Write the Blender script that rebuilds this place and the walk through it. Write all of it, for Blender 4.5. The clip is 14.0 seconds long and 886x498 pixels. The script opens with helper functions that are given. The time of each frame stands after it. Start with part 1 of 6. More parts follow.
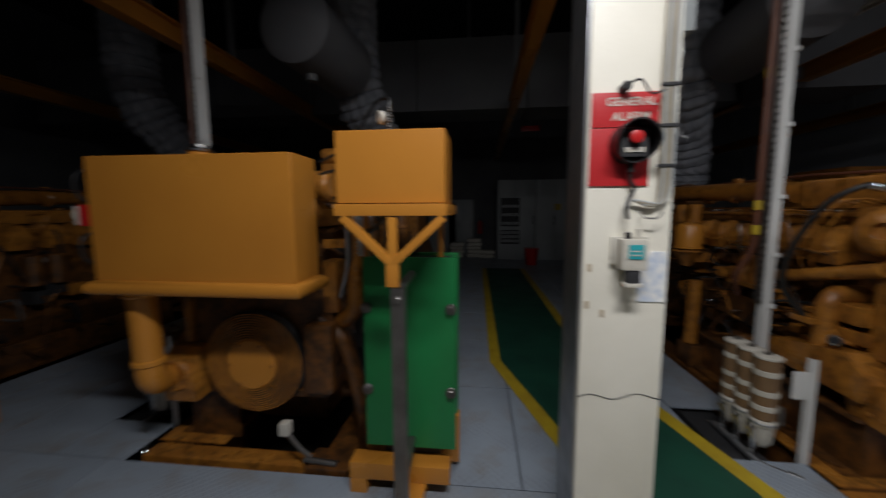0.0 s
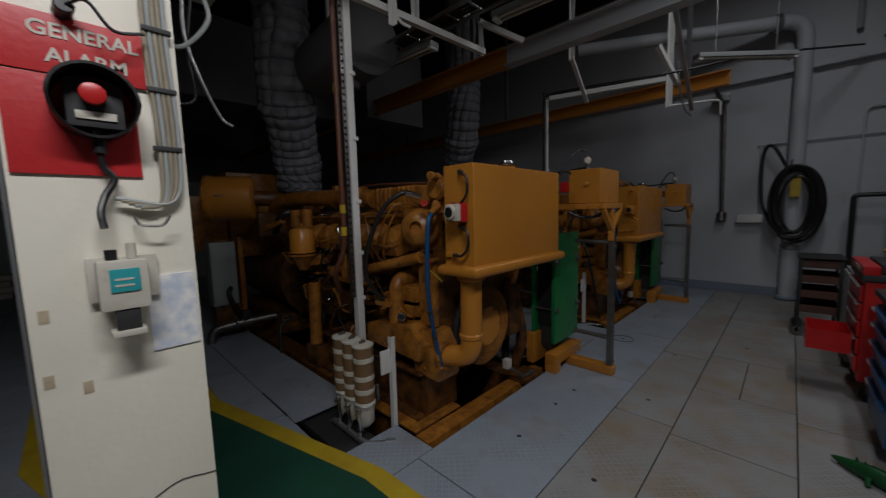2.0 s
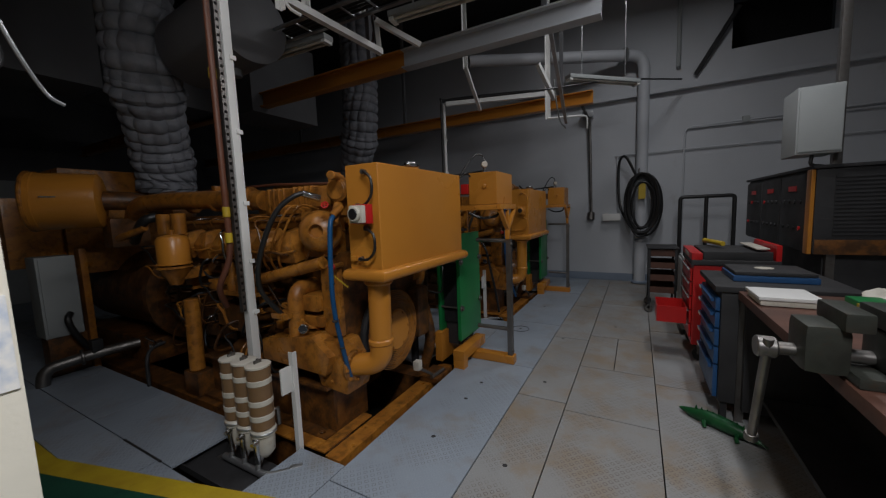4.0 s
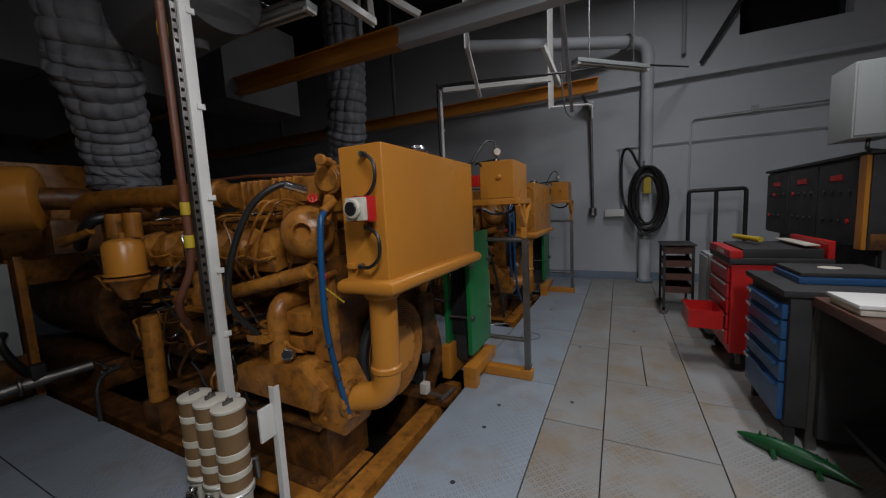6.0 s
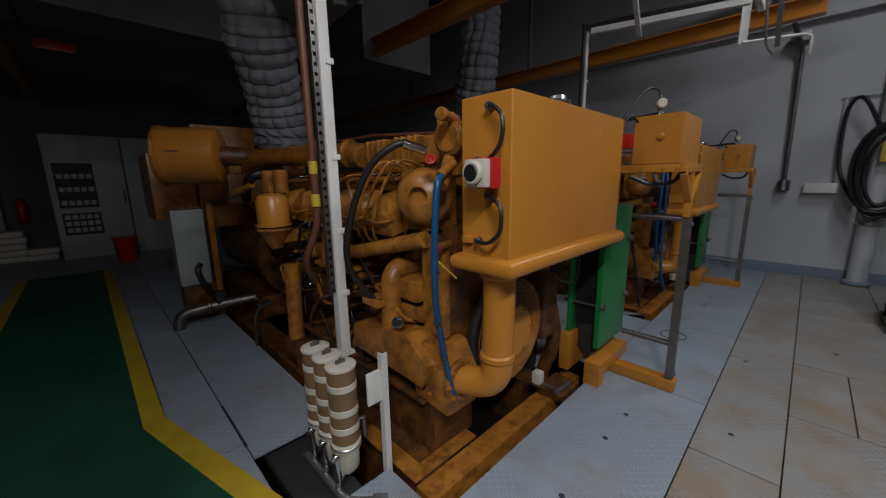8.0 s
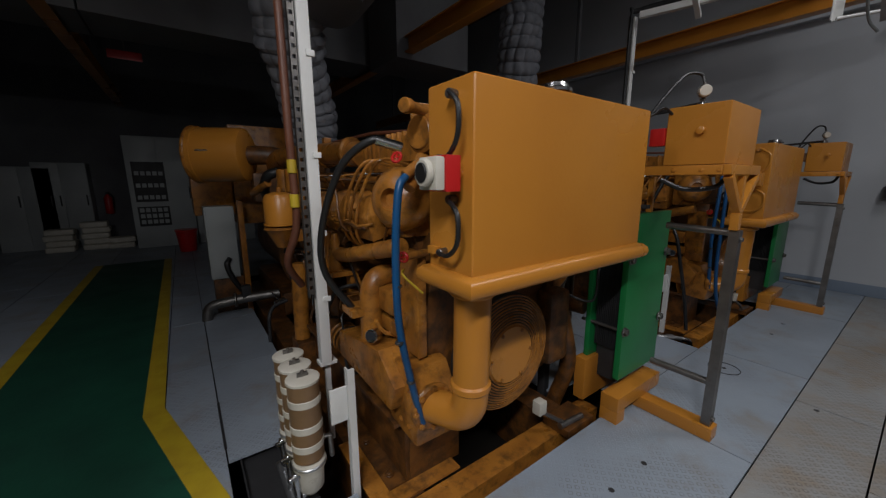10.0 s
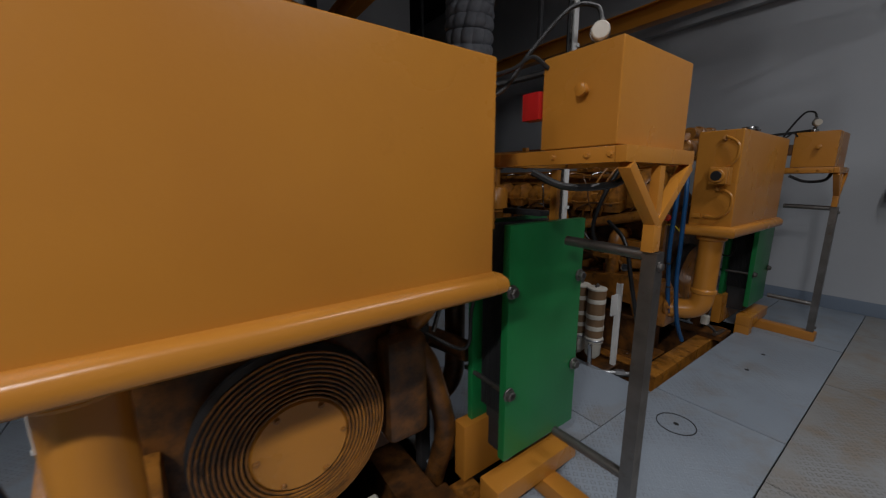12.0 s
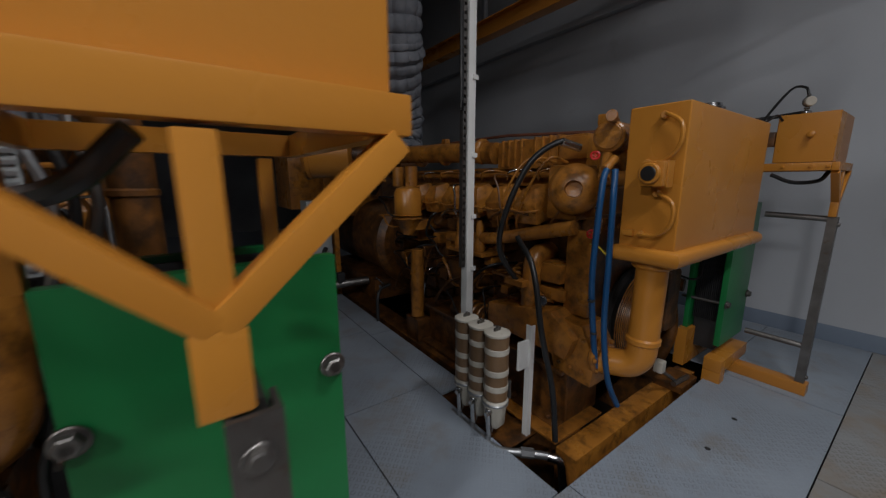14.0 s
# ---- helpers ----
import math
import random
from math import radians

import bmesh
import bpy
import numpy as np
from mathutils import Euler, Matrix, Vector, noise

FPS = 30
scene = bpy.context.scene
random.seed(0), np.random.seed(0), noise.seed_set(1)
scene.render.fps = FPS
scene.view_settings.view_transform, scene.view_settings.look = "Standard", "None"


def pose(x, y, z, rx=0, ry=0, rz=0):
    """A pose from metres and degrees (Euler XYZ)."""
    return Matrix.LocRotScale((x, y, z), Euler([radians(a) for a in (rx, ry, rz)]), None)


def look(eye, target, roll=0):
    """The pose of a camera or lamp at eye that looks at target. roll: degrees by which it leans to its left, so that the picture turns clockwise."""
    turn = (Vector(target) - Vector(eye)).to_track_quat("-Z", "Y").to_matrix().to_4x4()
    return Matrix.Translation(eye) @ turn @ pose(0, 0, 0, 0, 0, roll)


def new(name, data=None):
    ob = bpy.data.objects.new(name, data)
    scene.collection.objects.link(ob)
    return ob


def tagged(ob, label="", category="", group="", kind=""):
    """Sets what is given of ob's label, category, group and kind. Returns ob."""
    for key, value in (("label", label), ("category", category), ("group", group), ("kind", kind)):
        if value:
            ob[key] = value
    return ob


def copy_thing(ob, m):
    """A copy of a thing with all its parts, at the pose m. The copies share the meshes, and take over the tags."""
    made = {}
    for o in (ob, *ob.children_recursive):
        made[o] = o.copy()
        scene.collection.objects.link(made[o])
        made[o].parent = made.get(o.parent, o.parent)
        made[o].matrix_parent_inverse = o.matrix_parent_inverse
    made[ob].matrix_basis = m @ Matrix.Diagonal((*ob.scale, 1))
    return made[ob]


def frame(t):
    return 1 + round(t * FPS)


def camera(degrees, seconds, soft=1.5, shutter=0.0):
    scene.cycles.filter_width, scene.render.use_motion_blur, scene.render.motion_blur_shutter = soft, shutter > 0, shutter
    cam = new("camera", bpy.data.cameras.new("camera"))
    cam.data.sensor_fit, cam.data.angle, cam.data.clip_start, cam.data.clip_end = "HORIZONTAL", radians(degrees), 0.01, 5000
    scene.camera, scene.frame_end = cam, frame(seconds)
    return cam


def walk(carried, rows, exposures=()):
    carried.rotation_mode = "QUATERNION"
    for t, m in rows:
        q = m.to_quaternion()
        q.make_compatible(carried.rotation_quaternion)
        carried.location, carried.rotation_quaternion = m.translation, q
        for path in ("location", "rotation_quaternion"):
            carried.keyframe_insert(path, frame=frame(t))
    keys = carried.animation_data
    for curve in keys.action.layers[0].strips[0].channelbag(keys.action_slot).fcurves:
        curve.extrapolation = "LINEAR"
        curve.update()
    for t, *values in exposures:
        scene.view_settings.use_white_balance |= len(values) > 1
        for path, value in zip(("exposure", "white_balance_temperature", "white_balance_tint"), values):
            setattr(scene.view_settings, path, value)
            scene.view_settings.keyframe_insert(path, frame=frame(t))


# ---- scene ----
cam = camera(102.4, 14.0, soft=1.25, shutter=0.35)
PATH = [
    (0, (-0.327, -0.252, 1.628), (-0.536, 1.725, 1.411), -0.2),
    (0.5, (-0.058, -0.118, 1.578), (0.499, 1.79, 1.357), -0.8),
    (1, (0.109, -0.008, 1.595), (1.042, 1.748, 1.381), -1.2),
    (1.5, (0.174, 0.01, 1.602), (1.367, 1.602, 1.397), -1.2),
    (2, (0.19, 0.02, 1.609), (1.612, 1.412, 1.404), -1.5),
    (2.5, (0.202, 0.04, 1.606), (1.789, 1.234, 1.373), -1.4),
    (3, (0.195, 0.059, 1.601), (1.861, 1.137, 1.351), -1.7),
    (3.5, (0.179, 0.059, 1.6), (1.896, 1.059, 1.38), -1.8),
    (6, (0.546, 0.471, 1.58), (2.327, 1.355, 1.364), -2.8),
    (6.5, (0.585, 0.639, 1.574), (2.335, 1.577, 1.339), -1.1),
    (7, (0.605, 0.706, 1.572), (2.292, 1.727, 1.242), -1.0),
    (7.5, (0.681, 0.684, 1.599), (2.231, 1.892, 1.225), -1.2),
    (8, (0.78, 0.653, 1.588), (2.153, 2.055, 1.198), -0.9),
    (10.5, (1.411, 0.572, 1.584), (2.559, 2.164, 1.2), -0.2),
    (11, (1.686, 0.58, 1.566), (2.837, 2.168, 1.174), -0.1),
    (11.5, (2.002, 0.569, 1.555), (3.138, 2.165, 1.154), -0.2),
    (12, (2.355, 0.637, 1.553), (3.496, 2.235, 1.174), -0.2),
    (12.5, (2.667, 0.649, 1.555), (3.794, 2.254, 1.166), -0.2),
    (13, (3.029, 0.637, 1.548), (4.145, 2.247, 1.149), -0.1),
    (13.5, (3.36, 0.693, 1.506), (4.489, 2.297, 1.113), 0.0),
    (14, (3.657, 0.792, 1.551), (4.797, 2.391, 1.169), -0.1),
]
walk(cam, [(t, look(eye, target, roll)) for t, eye, target, roll in PATH],
     exposures=[(0, -0.5), (0.5, -0.6), (1.0, -0.7), (1.5, -0.97), (2.0, -1.03), (2.5, -0.87), (3.5, -0.43), (6.0, 0.02), (8.2, 0.03), (10.5, 0.12), (11.5, 0.17), (12.5, 0.1), (13.0, 0.1), (14.0, 0.45)])

# ---- world and light ----
world = bpy.data.worlds.new("world")
scene.world = world
world.use_nodes = True
world.node_tree.nodes["Background"].inputs[0].default_value = (0.55, 0.6, 0.7, 1)
world.node_tree.nodes["Background"].inputs[1].default_value = 0.004


def area(name, eye, target, w, h, power, colour):
    lamp = bpy.data.lights.new(name, "AREA")
    lamp.shape, lamp.size, lamp.size_y, lamp.energy, lamp.color = "RECTANGLE", w, h, power, colour
    o = new(name, lamp)
    o.matrix_world = look(eye, target)
    return o


# Added lamps, placed out of view to brighten pillar, aisle, tanks and wall.
ADDED_LAMPS = [(0.0, -0.3, 3.5, 98), (0.4, 1.9, 3.8, 13), (3.4, -0.75, 4.2, 42), (5.6, -0.2, 5.4, 46)]
for lx, ly, lz, lp in ADDED_LAMPS:
    area("tube_light", (lx, ly, lz - 0.09), (lx, ly + 0.5, 0.0), 1.3, 0.16, lp, (0.97, 0.97, 1.0))


# ---- materials ----
def mat(name, c, c2=None, rough=0.5, metal=0.0, scale=3.0, fine=60.0, bump=0.08, spread=0.5, stain=None, stain_at=0.62, wobble=0.12, bscale=None):
    """Two-scale procedural surface: c to c2 by broad noise, grain by fine noise, optional stains."""
    m = bpy.data.materials.new(name)
    m.use_nodes = True
    nt = m.node_tree
    n, link = nt.nodes, nt.links.new
    b = n["Principled BSDF"]
    c2 = c2 or tuple(v * 0.78 for v in c)
    tc = n.new("ShaderNodeTexCoord")
    oi = n.new("ShaderNodeObjectInfo")
    add = n.new("ShaderNodeVectorMath")
    add.operation = "MULTIPLY_ADD"
    link(oi.outputs["Random"], add.inputs[0])
    add.inputs[1].default_value = (7, 5, 3)
    link(tc.outputs["Object"], add.inputs[2])
    n1 = n.new("ShaderNodeTexNoise")
    n1.inputs["Scale"].default_value, n1.inputs["Detail"].default_value = scale, 6
    n2 = n.new("ShaderNodeTexNoise")
    n2.inputs["Scale"].default_value, n2.inputs["Detail"].default_value = fine, 4
    link(add.outputs[0], n1.inputs["Vector"])
    link(add.outputs[0], n2.inputs["Vector"])
    r1 = n.new("ShaderNodeMapRange")
    r1.inputs["From Min"].default_value, r1.inputs["From Max"].default_value = 0.5 - spread * 0.4, 0.5 + spread * 0.4
    link(n1.outputs["Fac"], r1.inputs["Value"])
    mx = n.new("ShaderNodeMix")
    mx.data_type = "RGBA"
    mx.inputs[6].default_value, mx.inputs[7].default_value = (*c, 1), (*c2, 1)
    link(r1.outputs[0], mx.inputs[0])
    out = mx.outputs[2]
    if stain:
        n3 = n.new("ShaderNodeTexNoise")
        n3.inputs["Scale"].default_value, n3.inputs["Detail"].default_value, n3.inputs["Roughness"].default_value = scale * 2.3, 9, 0.65
        link(add.outputs[0], n3.inputs["Vector"])
        r3 = n.new("ShaderNodeMapRange")
        r3.inputs["From Min"].default_value, r3.inputs["From Max"].default_value = stain_at, stain_at + 0.2
        r3.inputs["To Max"].default_value = 0.75
        link(n3.outputs["Fac"], r3.inputs["Value"])
        ms = n.new("ShaderNodeMix")
        ms.data_type = "RGBA"
        link(r3.outputs[0], ms.inputs[0])
        link(out, ms.inputs[6])
        ms.inputs[7].default_value = (*stain, 1)
        out = ms.outputs[2]
    link(out, b.inputs["Base Color"])
    rr = n.new("ShaderNodeMapRange")
    rr.inputs["To Min"].default_value, rr.inputs["To Max"].default_value = max(0.03, rough - wobble), min(1, rough + wobble)
    link(n1.outputs["Fac"], rr.inputs["Value"])
    link(rr.outputs[0], b.inputs["Roughness"])
    b.inputs["Metallic"].default_value = metal
    bp = n.new("ShaderNodeBump")
    bp.inputs["Strength"].default_value, bp.inputs["Distance"].default_value = bump, 0.01
    link(n2.outputs["Fac"], bp.inputs["Height"])
    link(bp.outputs[0], b.inputs["Normal"])
    return m


YEL = mat("yellow_enamel", (0.52, 0.215, 0.03), (0.46, 0.18, 0.024), 0.30, scale=1.7, fine=45, bump=0.06, stain=(0.30, 0.11, 0.018), stain_at=0.66)
# Dark mottling holds both grime and the shade of the engine voids.
YELE = mat("yellow_engine", (0.44, 0.18, 0.028), (0.27, 0.10, 0.017), 0.30, scale=6, fine=70, bump=0.2, stain=(0.06, 0.027, 0.009), stain_at=0.47)
# Darkest yellow: grime, plus the lower engine's shade put into the colour.
YELD = mat("yellow_grimy_shaded", (0.21, 0.08, 0.015), (0.09, 0.034, 0.009), 0.42, scale=5, fine=60, bump=0.2, stain=(0.02, 0.012, 0.007), stain_at=0.40)
GRN = mat("green_enamel", (0.012, 0.20, 0.055), (0.01, 0.155, 0.04), 0.36, scale=2, fine=50, bump=0.05, stain=(0.008, 0.07, 0.025), stain_at=0.68)
GRND = mat("walkway_green", (0.012, 0.075, 0.045), (0.008, 0.05, 0.032), 0.5, scale=2.5, fine=40, bump=0.12, stain=(0.006, 0.025, 0.02), stain_at=0.6)
LINE = mat("line_yellow", (0.50, 0.36, 0.02), (0.40, 0.27, 0.018), 0.5, scale=6, fine=50, bump=0.15, stain=(0.15, 0.10, 0.03), stain_at=0.62)
WHT = mat("white_paint", (0.76, 0.76, 0.74), (0.66, 0.66, 0.64), 0.45, scale=3, fine=60, bump=0.08, stain=(0.30, 0.26, 0.2), stain_at=0.68)
CREAM = mat("pillar_cream", (0.85, 0.81, 0.70), (0.77, 0.73, 0.62), 0.42, scale=3, fine=50, bump=0.08, stain=(0.45, 0.36, 0.22), stain_at=0.69)
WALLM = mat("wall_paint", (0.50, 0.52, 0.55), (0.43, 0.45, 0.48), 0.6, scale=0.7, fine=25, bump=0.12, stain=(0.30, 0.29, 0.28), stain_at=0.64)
# Dark grey: the dimness of the far walls is put into the colour.
WALLD = mat("shaded_grey", (0.16, 0.165, 0.17), (0.1, 0.1, 0.11), 0.7, scale=0.8, fine=25, bump=0.1)
SKIRT = mat("skirting_blue", (0.20, 0.25, 0.32), (0.17, 0.21, 0.27), 0.5, scale=2)
# Near-black puts the lack of light into the ceiling and opening colour.
CEIL = mat("unlit_black", (0.028, 0.028, 0.03), (0.015, 0.015, 0.016), 0.8, scale=0.8)
GALV = mat("galvanised", (0.42, 0.43, 0.44), (0.30, 0.31, 0.32), 0.38, 0.85, scale=8, fine=60, bump=0.06, stain=(0.22, 0.15, 0.1), stain_at=0.66)
CHROME = mat("bright_steel", (0.62, 0.62, 0.62), (0.45, 0.45, 0.45), 0.22, 1.0, scale=9)
STEEL = mat("dull_steel", (0.24, 0.23, 0.22), (0.15, 0.14, 0.13), 0.42, 0.9, scale=8, stain=(0.14, 0.07, 0.03), stain_at=0.6)
DARK = mat("dark_steel", (0.03, 0.03, 0.032), (0.015, 0.015, 0.016), 0.6, scale=5)
# Near-black for the floor below the deck plates.
PITM = mat("pit_dark", (0.02, 0.017, 0.014), (0.008, 0.007, 0.006), 0.35, scale=2)
RUB = mat("black_rubber", (0.014, 0.014, 0.015), (0.01, 0.01, 0.01), 0.4, scale=8)
BLUEH = mat("blue_hose", (0.007, 0.074, 0.198), (0.006, 0.056, 0.155), 0.35, scale=8)
RED = mat("red_paint", (0.52, 0.015, 0.015), (0.42, 0.012, 0.012), 0.35, scale=4)
REDSIGN = mat("sign_red", (0.50, 0.02, 0.025), (0.45, 0.018, 0.02), 0.4, scale=3, stain=(0.3, 0.03, 0.03), stain_at=0.7)
BLUEC = mat("cabinet_blue", (0.022, 0.085, 0.22), (0.018, 0.07, 0.18), 0.4, scale=4, stain=(0.03, 0.04, 0.06), stain_at=0.66)
WOODT = mat("bench_wood", (0.12, 0.05, 0.032), (0.075, 0.033, 0.022), 0.55, scale=4, fine=50, stain=(0.05, 0.03, 0.025), stain_at=0.56)
LAG = mat("lagging_cloth", (0.29, 0.30, 0.33), (0.19, 0.20, 0.225), 0.75, scale=7, fine=110, bump=0.35, stain=(0.055, 0.055, 0.06), stain_at=0.62)
TAN = mat("filter_brown", (0.22, 0.13, 0.065), (0.17, 0.10, 0.05), 0.4, scale=7)
OFFW = mat("filter_white", (0.58, 0.55, 0.48), (0.48, 0.45, 0.38), 0.5, scale=9, stain=(0.25, 0.2, 0.13), stain_at=0.6)
TEAL = mat("teal_label", (0.03, 0.33, 0.36), (0.03, 0.3, 0.33), 0.35)
BRN = mat("brown_cable", (0.14, 0.05, 0.025), (0.10, 0.035, 0.02), 0.45, scale=9)
# Grey paint, and white things whose dimness is put into the colour.
GREYC = mat("grey_and_dimmed_white", (0.34, 0.36, 0.36), (0.29, 0.31, 0.31), 0.45, scale=2, stain=(0.15, 0.15, 0.14), stain_at=0.68)
# Green darkened further to hold the shade under the bench.
TOYG = mat("toy_green_shaded", (0.006, 0.075, 0.02), (0.004, 0.05, 0.015), 0.4, scale=20)
GLASSY = mat("dial_glass", (0.03, 0.035, 0.04), (0.02, 0.02, 0.025), 0.08, scale=5)
PAPER = mat("paper", (0.80, 0.79, 0.76), (0.50, 0.56, 0.66), 0.6, scale=28, fine=90, spread=0.35)
TAPE = mat("old_tape", (0.52, 0.43, 0.30), (0.40, 0.32, 0.22), 0.6, scale=30)
CABB = mat("cable_beige", (0.34, 0.29, 0.21), (0.22, 0.19, 0.14), 0.5, scale=12)
VISE = mat("vise_iron", (0.055, 0.06, 0.05), (0.03, 0.033, 0.028), 0.45, 0.4, scale=12, stain=(0.06, 0.035, 0.02), stain_at=0.55)
# Glow for the tubes of the added fittings.
TUBE = bpy.data.materials.new("added_lit_tube")
TUBE.use_nodes = True
TUBE.node_tree.nodes["Principled BSDF"].inputs["Emission Color"].default_value = (1, 0.95, 0.9, 1)
TUBE.node_tree.nodes["Principled BSDF"].inputs["Emission Strength"].default_value = 4


def deck(name, c, c2, brown, worn):
    """Painted chequer plate: raised lozenges as relief, worn brown patches."""
    m = mat(name, c, c2, 0.42, scale=1.3, fine=35, bump=0.06, stain=brown, stain_at=0.62 - 0.2 * worn)
    nt = m.node_tree
    n, link = nt.nodes, nt.links.new
    b = n["Principled BSDF"]
    geo = n.new("ShaderNodeNewGeometry")
    old = b.inputs["Normal"].links[0].from_socket
    heights = []
    for a in (0.785, -0.785):
        mp = n.new("ShaderNodeMapping")
        vr = n.new("ShaderNodeVectorRotate")
        vr.rotation_type = "Z_AXIS"
        vr.inputs["Angle"].default_value = a
        mp.inputs["Scale"].default_value = (25, 50, 1)
        mp.inputs["Location"].default_value = (0.5 if a > 0 else 0.0, 0, 0)
        link(geo.outputs["Position"], vr.inputs["Vector"])
        link(vr.outputs[0], mp.inputs[0])
        fr = n.new("ShaderNodeVectorMath")
        fr.operation = "FRACTION"
        link(mp.outputs[0], fr.inputs[0])
        sb = n.new("ShaderNodeVectorMath")
        sb.operation = "SUBTRACT"
        sb.inputs[1].default_value = (0.5, 0.5, 0)
        link(fr.outputs[0], sb.inputs[0])
        ml = n.new("ShaderNodeVectorMath")
        ml.operation = "MULTIPLY"
        ml.inputs[1].default_value = (0.8, 2.4, 0)
        link(sb.outputs[0], ml.inputs[0])
        ln = n.new("ShaderNodeVectorMath")
        ln.operation = "LENGTH"
        link(ml.outputs[0], ln.inputs[0])
        mr = n.new("ShaderNodeMapRange")
        mr.inputs["From Min"].default_value, mr.inputs["From Max"].default_value = 0.30, 0.16
        link(ln.outputs["Value"], mr.inputs["Value"])
        heights.append(mr.outputs[0])
    mxx = n.new("ShaderNodeMath")
    mxx.operation = "MAXIMUM"
    link(heights[0], mxx.inputs[0])
    link(heights[1], mxx.inputs[1])
    bp = n.new("ShaderNodeBump")
    bp.inputs["Strength"].default_value, bp.inputs["Distance"].default_value = 0.35, 0.004
    link(mxx.outputs[0], bp.inputs["Height"])
    link(old, bp.inputs["Normal"])
    link(bp.outputs[0], b.inputs["Normal"])
    wn = n.new("ShaderNodeTexNoise")
    wn.inputs["Scale"].default_value, wn.inputs["Detail"].default_value = 2.2, 8
    link(geo.outputs["Position"], wn.inputs["Vector"])
    wr = n.new("ShaderNodeMapRange")
    wr.inputs["From Min"].default_value, wr.inputs["From Max"].default_value, wr.inputs["To Max"].default_value = 0.44, 0.56, worn
    link(wn.outputs["Fac"], wr.inputs["Value"])
    wm = n.new("ShaderNodeMath")
    wm.operation = "MULTIPLY"
    link(wr.outputs[0], wm.inputs[0])
    link(mxx.outputs[0], wm.inputs[1])
    wx = n.new("ShaderNodeMix")
    wx.data_type = "RGBA"
    link(wm.outputs[0], wx.inputs[0])
    link(b.inputs["Base Color"].links[0].from_socket, wx.inputs[6])
    wx.inputs[7].default_value = (0.085, 0.07, 0.055, 1)
    link(wx.outputs[2], b.inputs["Base Color"])
    return m


DECK = deck("deck_paint", (0.30, 0.345, 0.40), (0.25, 0.29, 0.34), (0.24, 0.22, 0.19), 0.55)
DECKW = deck("deck_worn", (0.30, 0.31, 0.315), (0.25, 0.245, 0.235), (0.26, 0.195, 0.125), 0.8)


# ---- mesh helpers ----
def merge(bm, tmp):
    me = bpy.data.meshes.new("tmp")
    tmp.to_mesh(me)
    tmp.free()
    bm.from_mesh(me)
    bpy.data.meshes.remove(me)
    return bm


def box(bm, x0, y0, z0, x1, y1, z1, bev=0.0, m=None, seg=2):
    t = bmesh.new()
    bmesh.ops.create_cube(t, size=1)
    for v in t.verts:
        v.co = Vector(((x0 + x1) / 2 + v.co.x * (x1 - x0), (y0 + y1) / 2 + v.co.y * (y1 - y0), (z0 + z1) / 2 + v.co.z * (z1 - z0)))
    if bev:
        bmesh.ops.bevel(t, geom=t.edges[:], offset=bev, segments=seg, affect="EDGES", profile=0.7)
    if m is not None:
        t.transform(m)
    return merge(bm, t)


def lathe(bm, p0, p1, profile, seg=24):
    """Turned shape about the line p0-p1: profile of (share along, radius)."""
    p0, p1 = Vector(p0), Vector(p1)
    d = p1 - p0
    q = d.to_track_quat("Z", "Y")
    rings = []
    for s, r in profile:
        c = p0 + d * s
        rings.append([bm.verts.new(c + q @ Vector((r * math.cos(2 * math.pi * k / seg), r * math.sin(2 * math.pi * k / seg), 0))) for k in range(seg)])
    for a, b in zip(rings, rings[1:]):
        for k in range(seg):
            bm.faces.new((a[k], a[(k + 1) % seg], b[(k + 1) % seg], b[k]))
    bm.faces.new(rings[0][::-1])
    bm.faces.new(rings[-1])
    return bm


def cyl(bm, p0, p1, r, seg=20, r2=None, lip=0.0):
    """Cylinder with slightly rounded rims."""
    r2 = r if r2 is None else r2
    h = (Vector(p1) - Vector(p0)).length
    e = min(lip or min(r, r2) * 0.12, h * 0.3)
    return lathe(bm, p0, p1, [(0, r - e), (e / h, r), (1 - e / h, r2), (1, r2 - e)], seg)


def smooth_path(pts, per=6):
    pts = [Vector(p) for p in pts]
    if len(pts) < 3:
        return pts
    out = []
    ext = [pts[0] * 2 - pts[1]] + pts + [pts[-1] * 2 - pts[-2]]
    for i in range(1, len(ext) - 2):
        a, b, c, d = ext[i - 1:i + 3]
        for k in range(per):
            t = k / per
            out.append(0.5 * (2 * b + (c - a) * t + (2 * a - 5 * b + 4 * c - d) * t * t + (3 * b - a - 3 * c + d) * t ** 3))
    out.append(pts[-1])
    return out


def bent(pts, r, n=5):
    """Straight runs with rounded corners of radius r."""
    pts = [Vector(p) for p in pts]
    out = [pts[0]]
    for a, b, c in zip(pts, pts[1:], pts[2:]):
        u, w = (a - b), (c - b)
        k = min(r, u.length * 0.49, w.length * 0.49)
        p, q = b + u.normalized() * k, b + w.normalized() * k
        for i in range(n + 1):
            t = i / n
            out.append(p * (1 - t) ** 2 + b * 2 * t * (1 - t) + q * t * t)
    out.append(pts[-1])
    return out


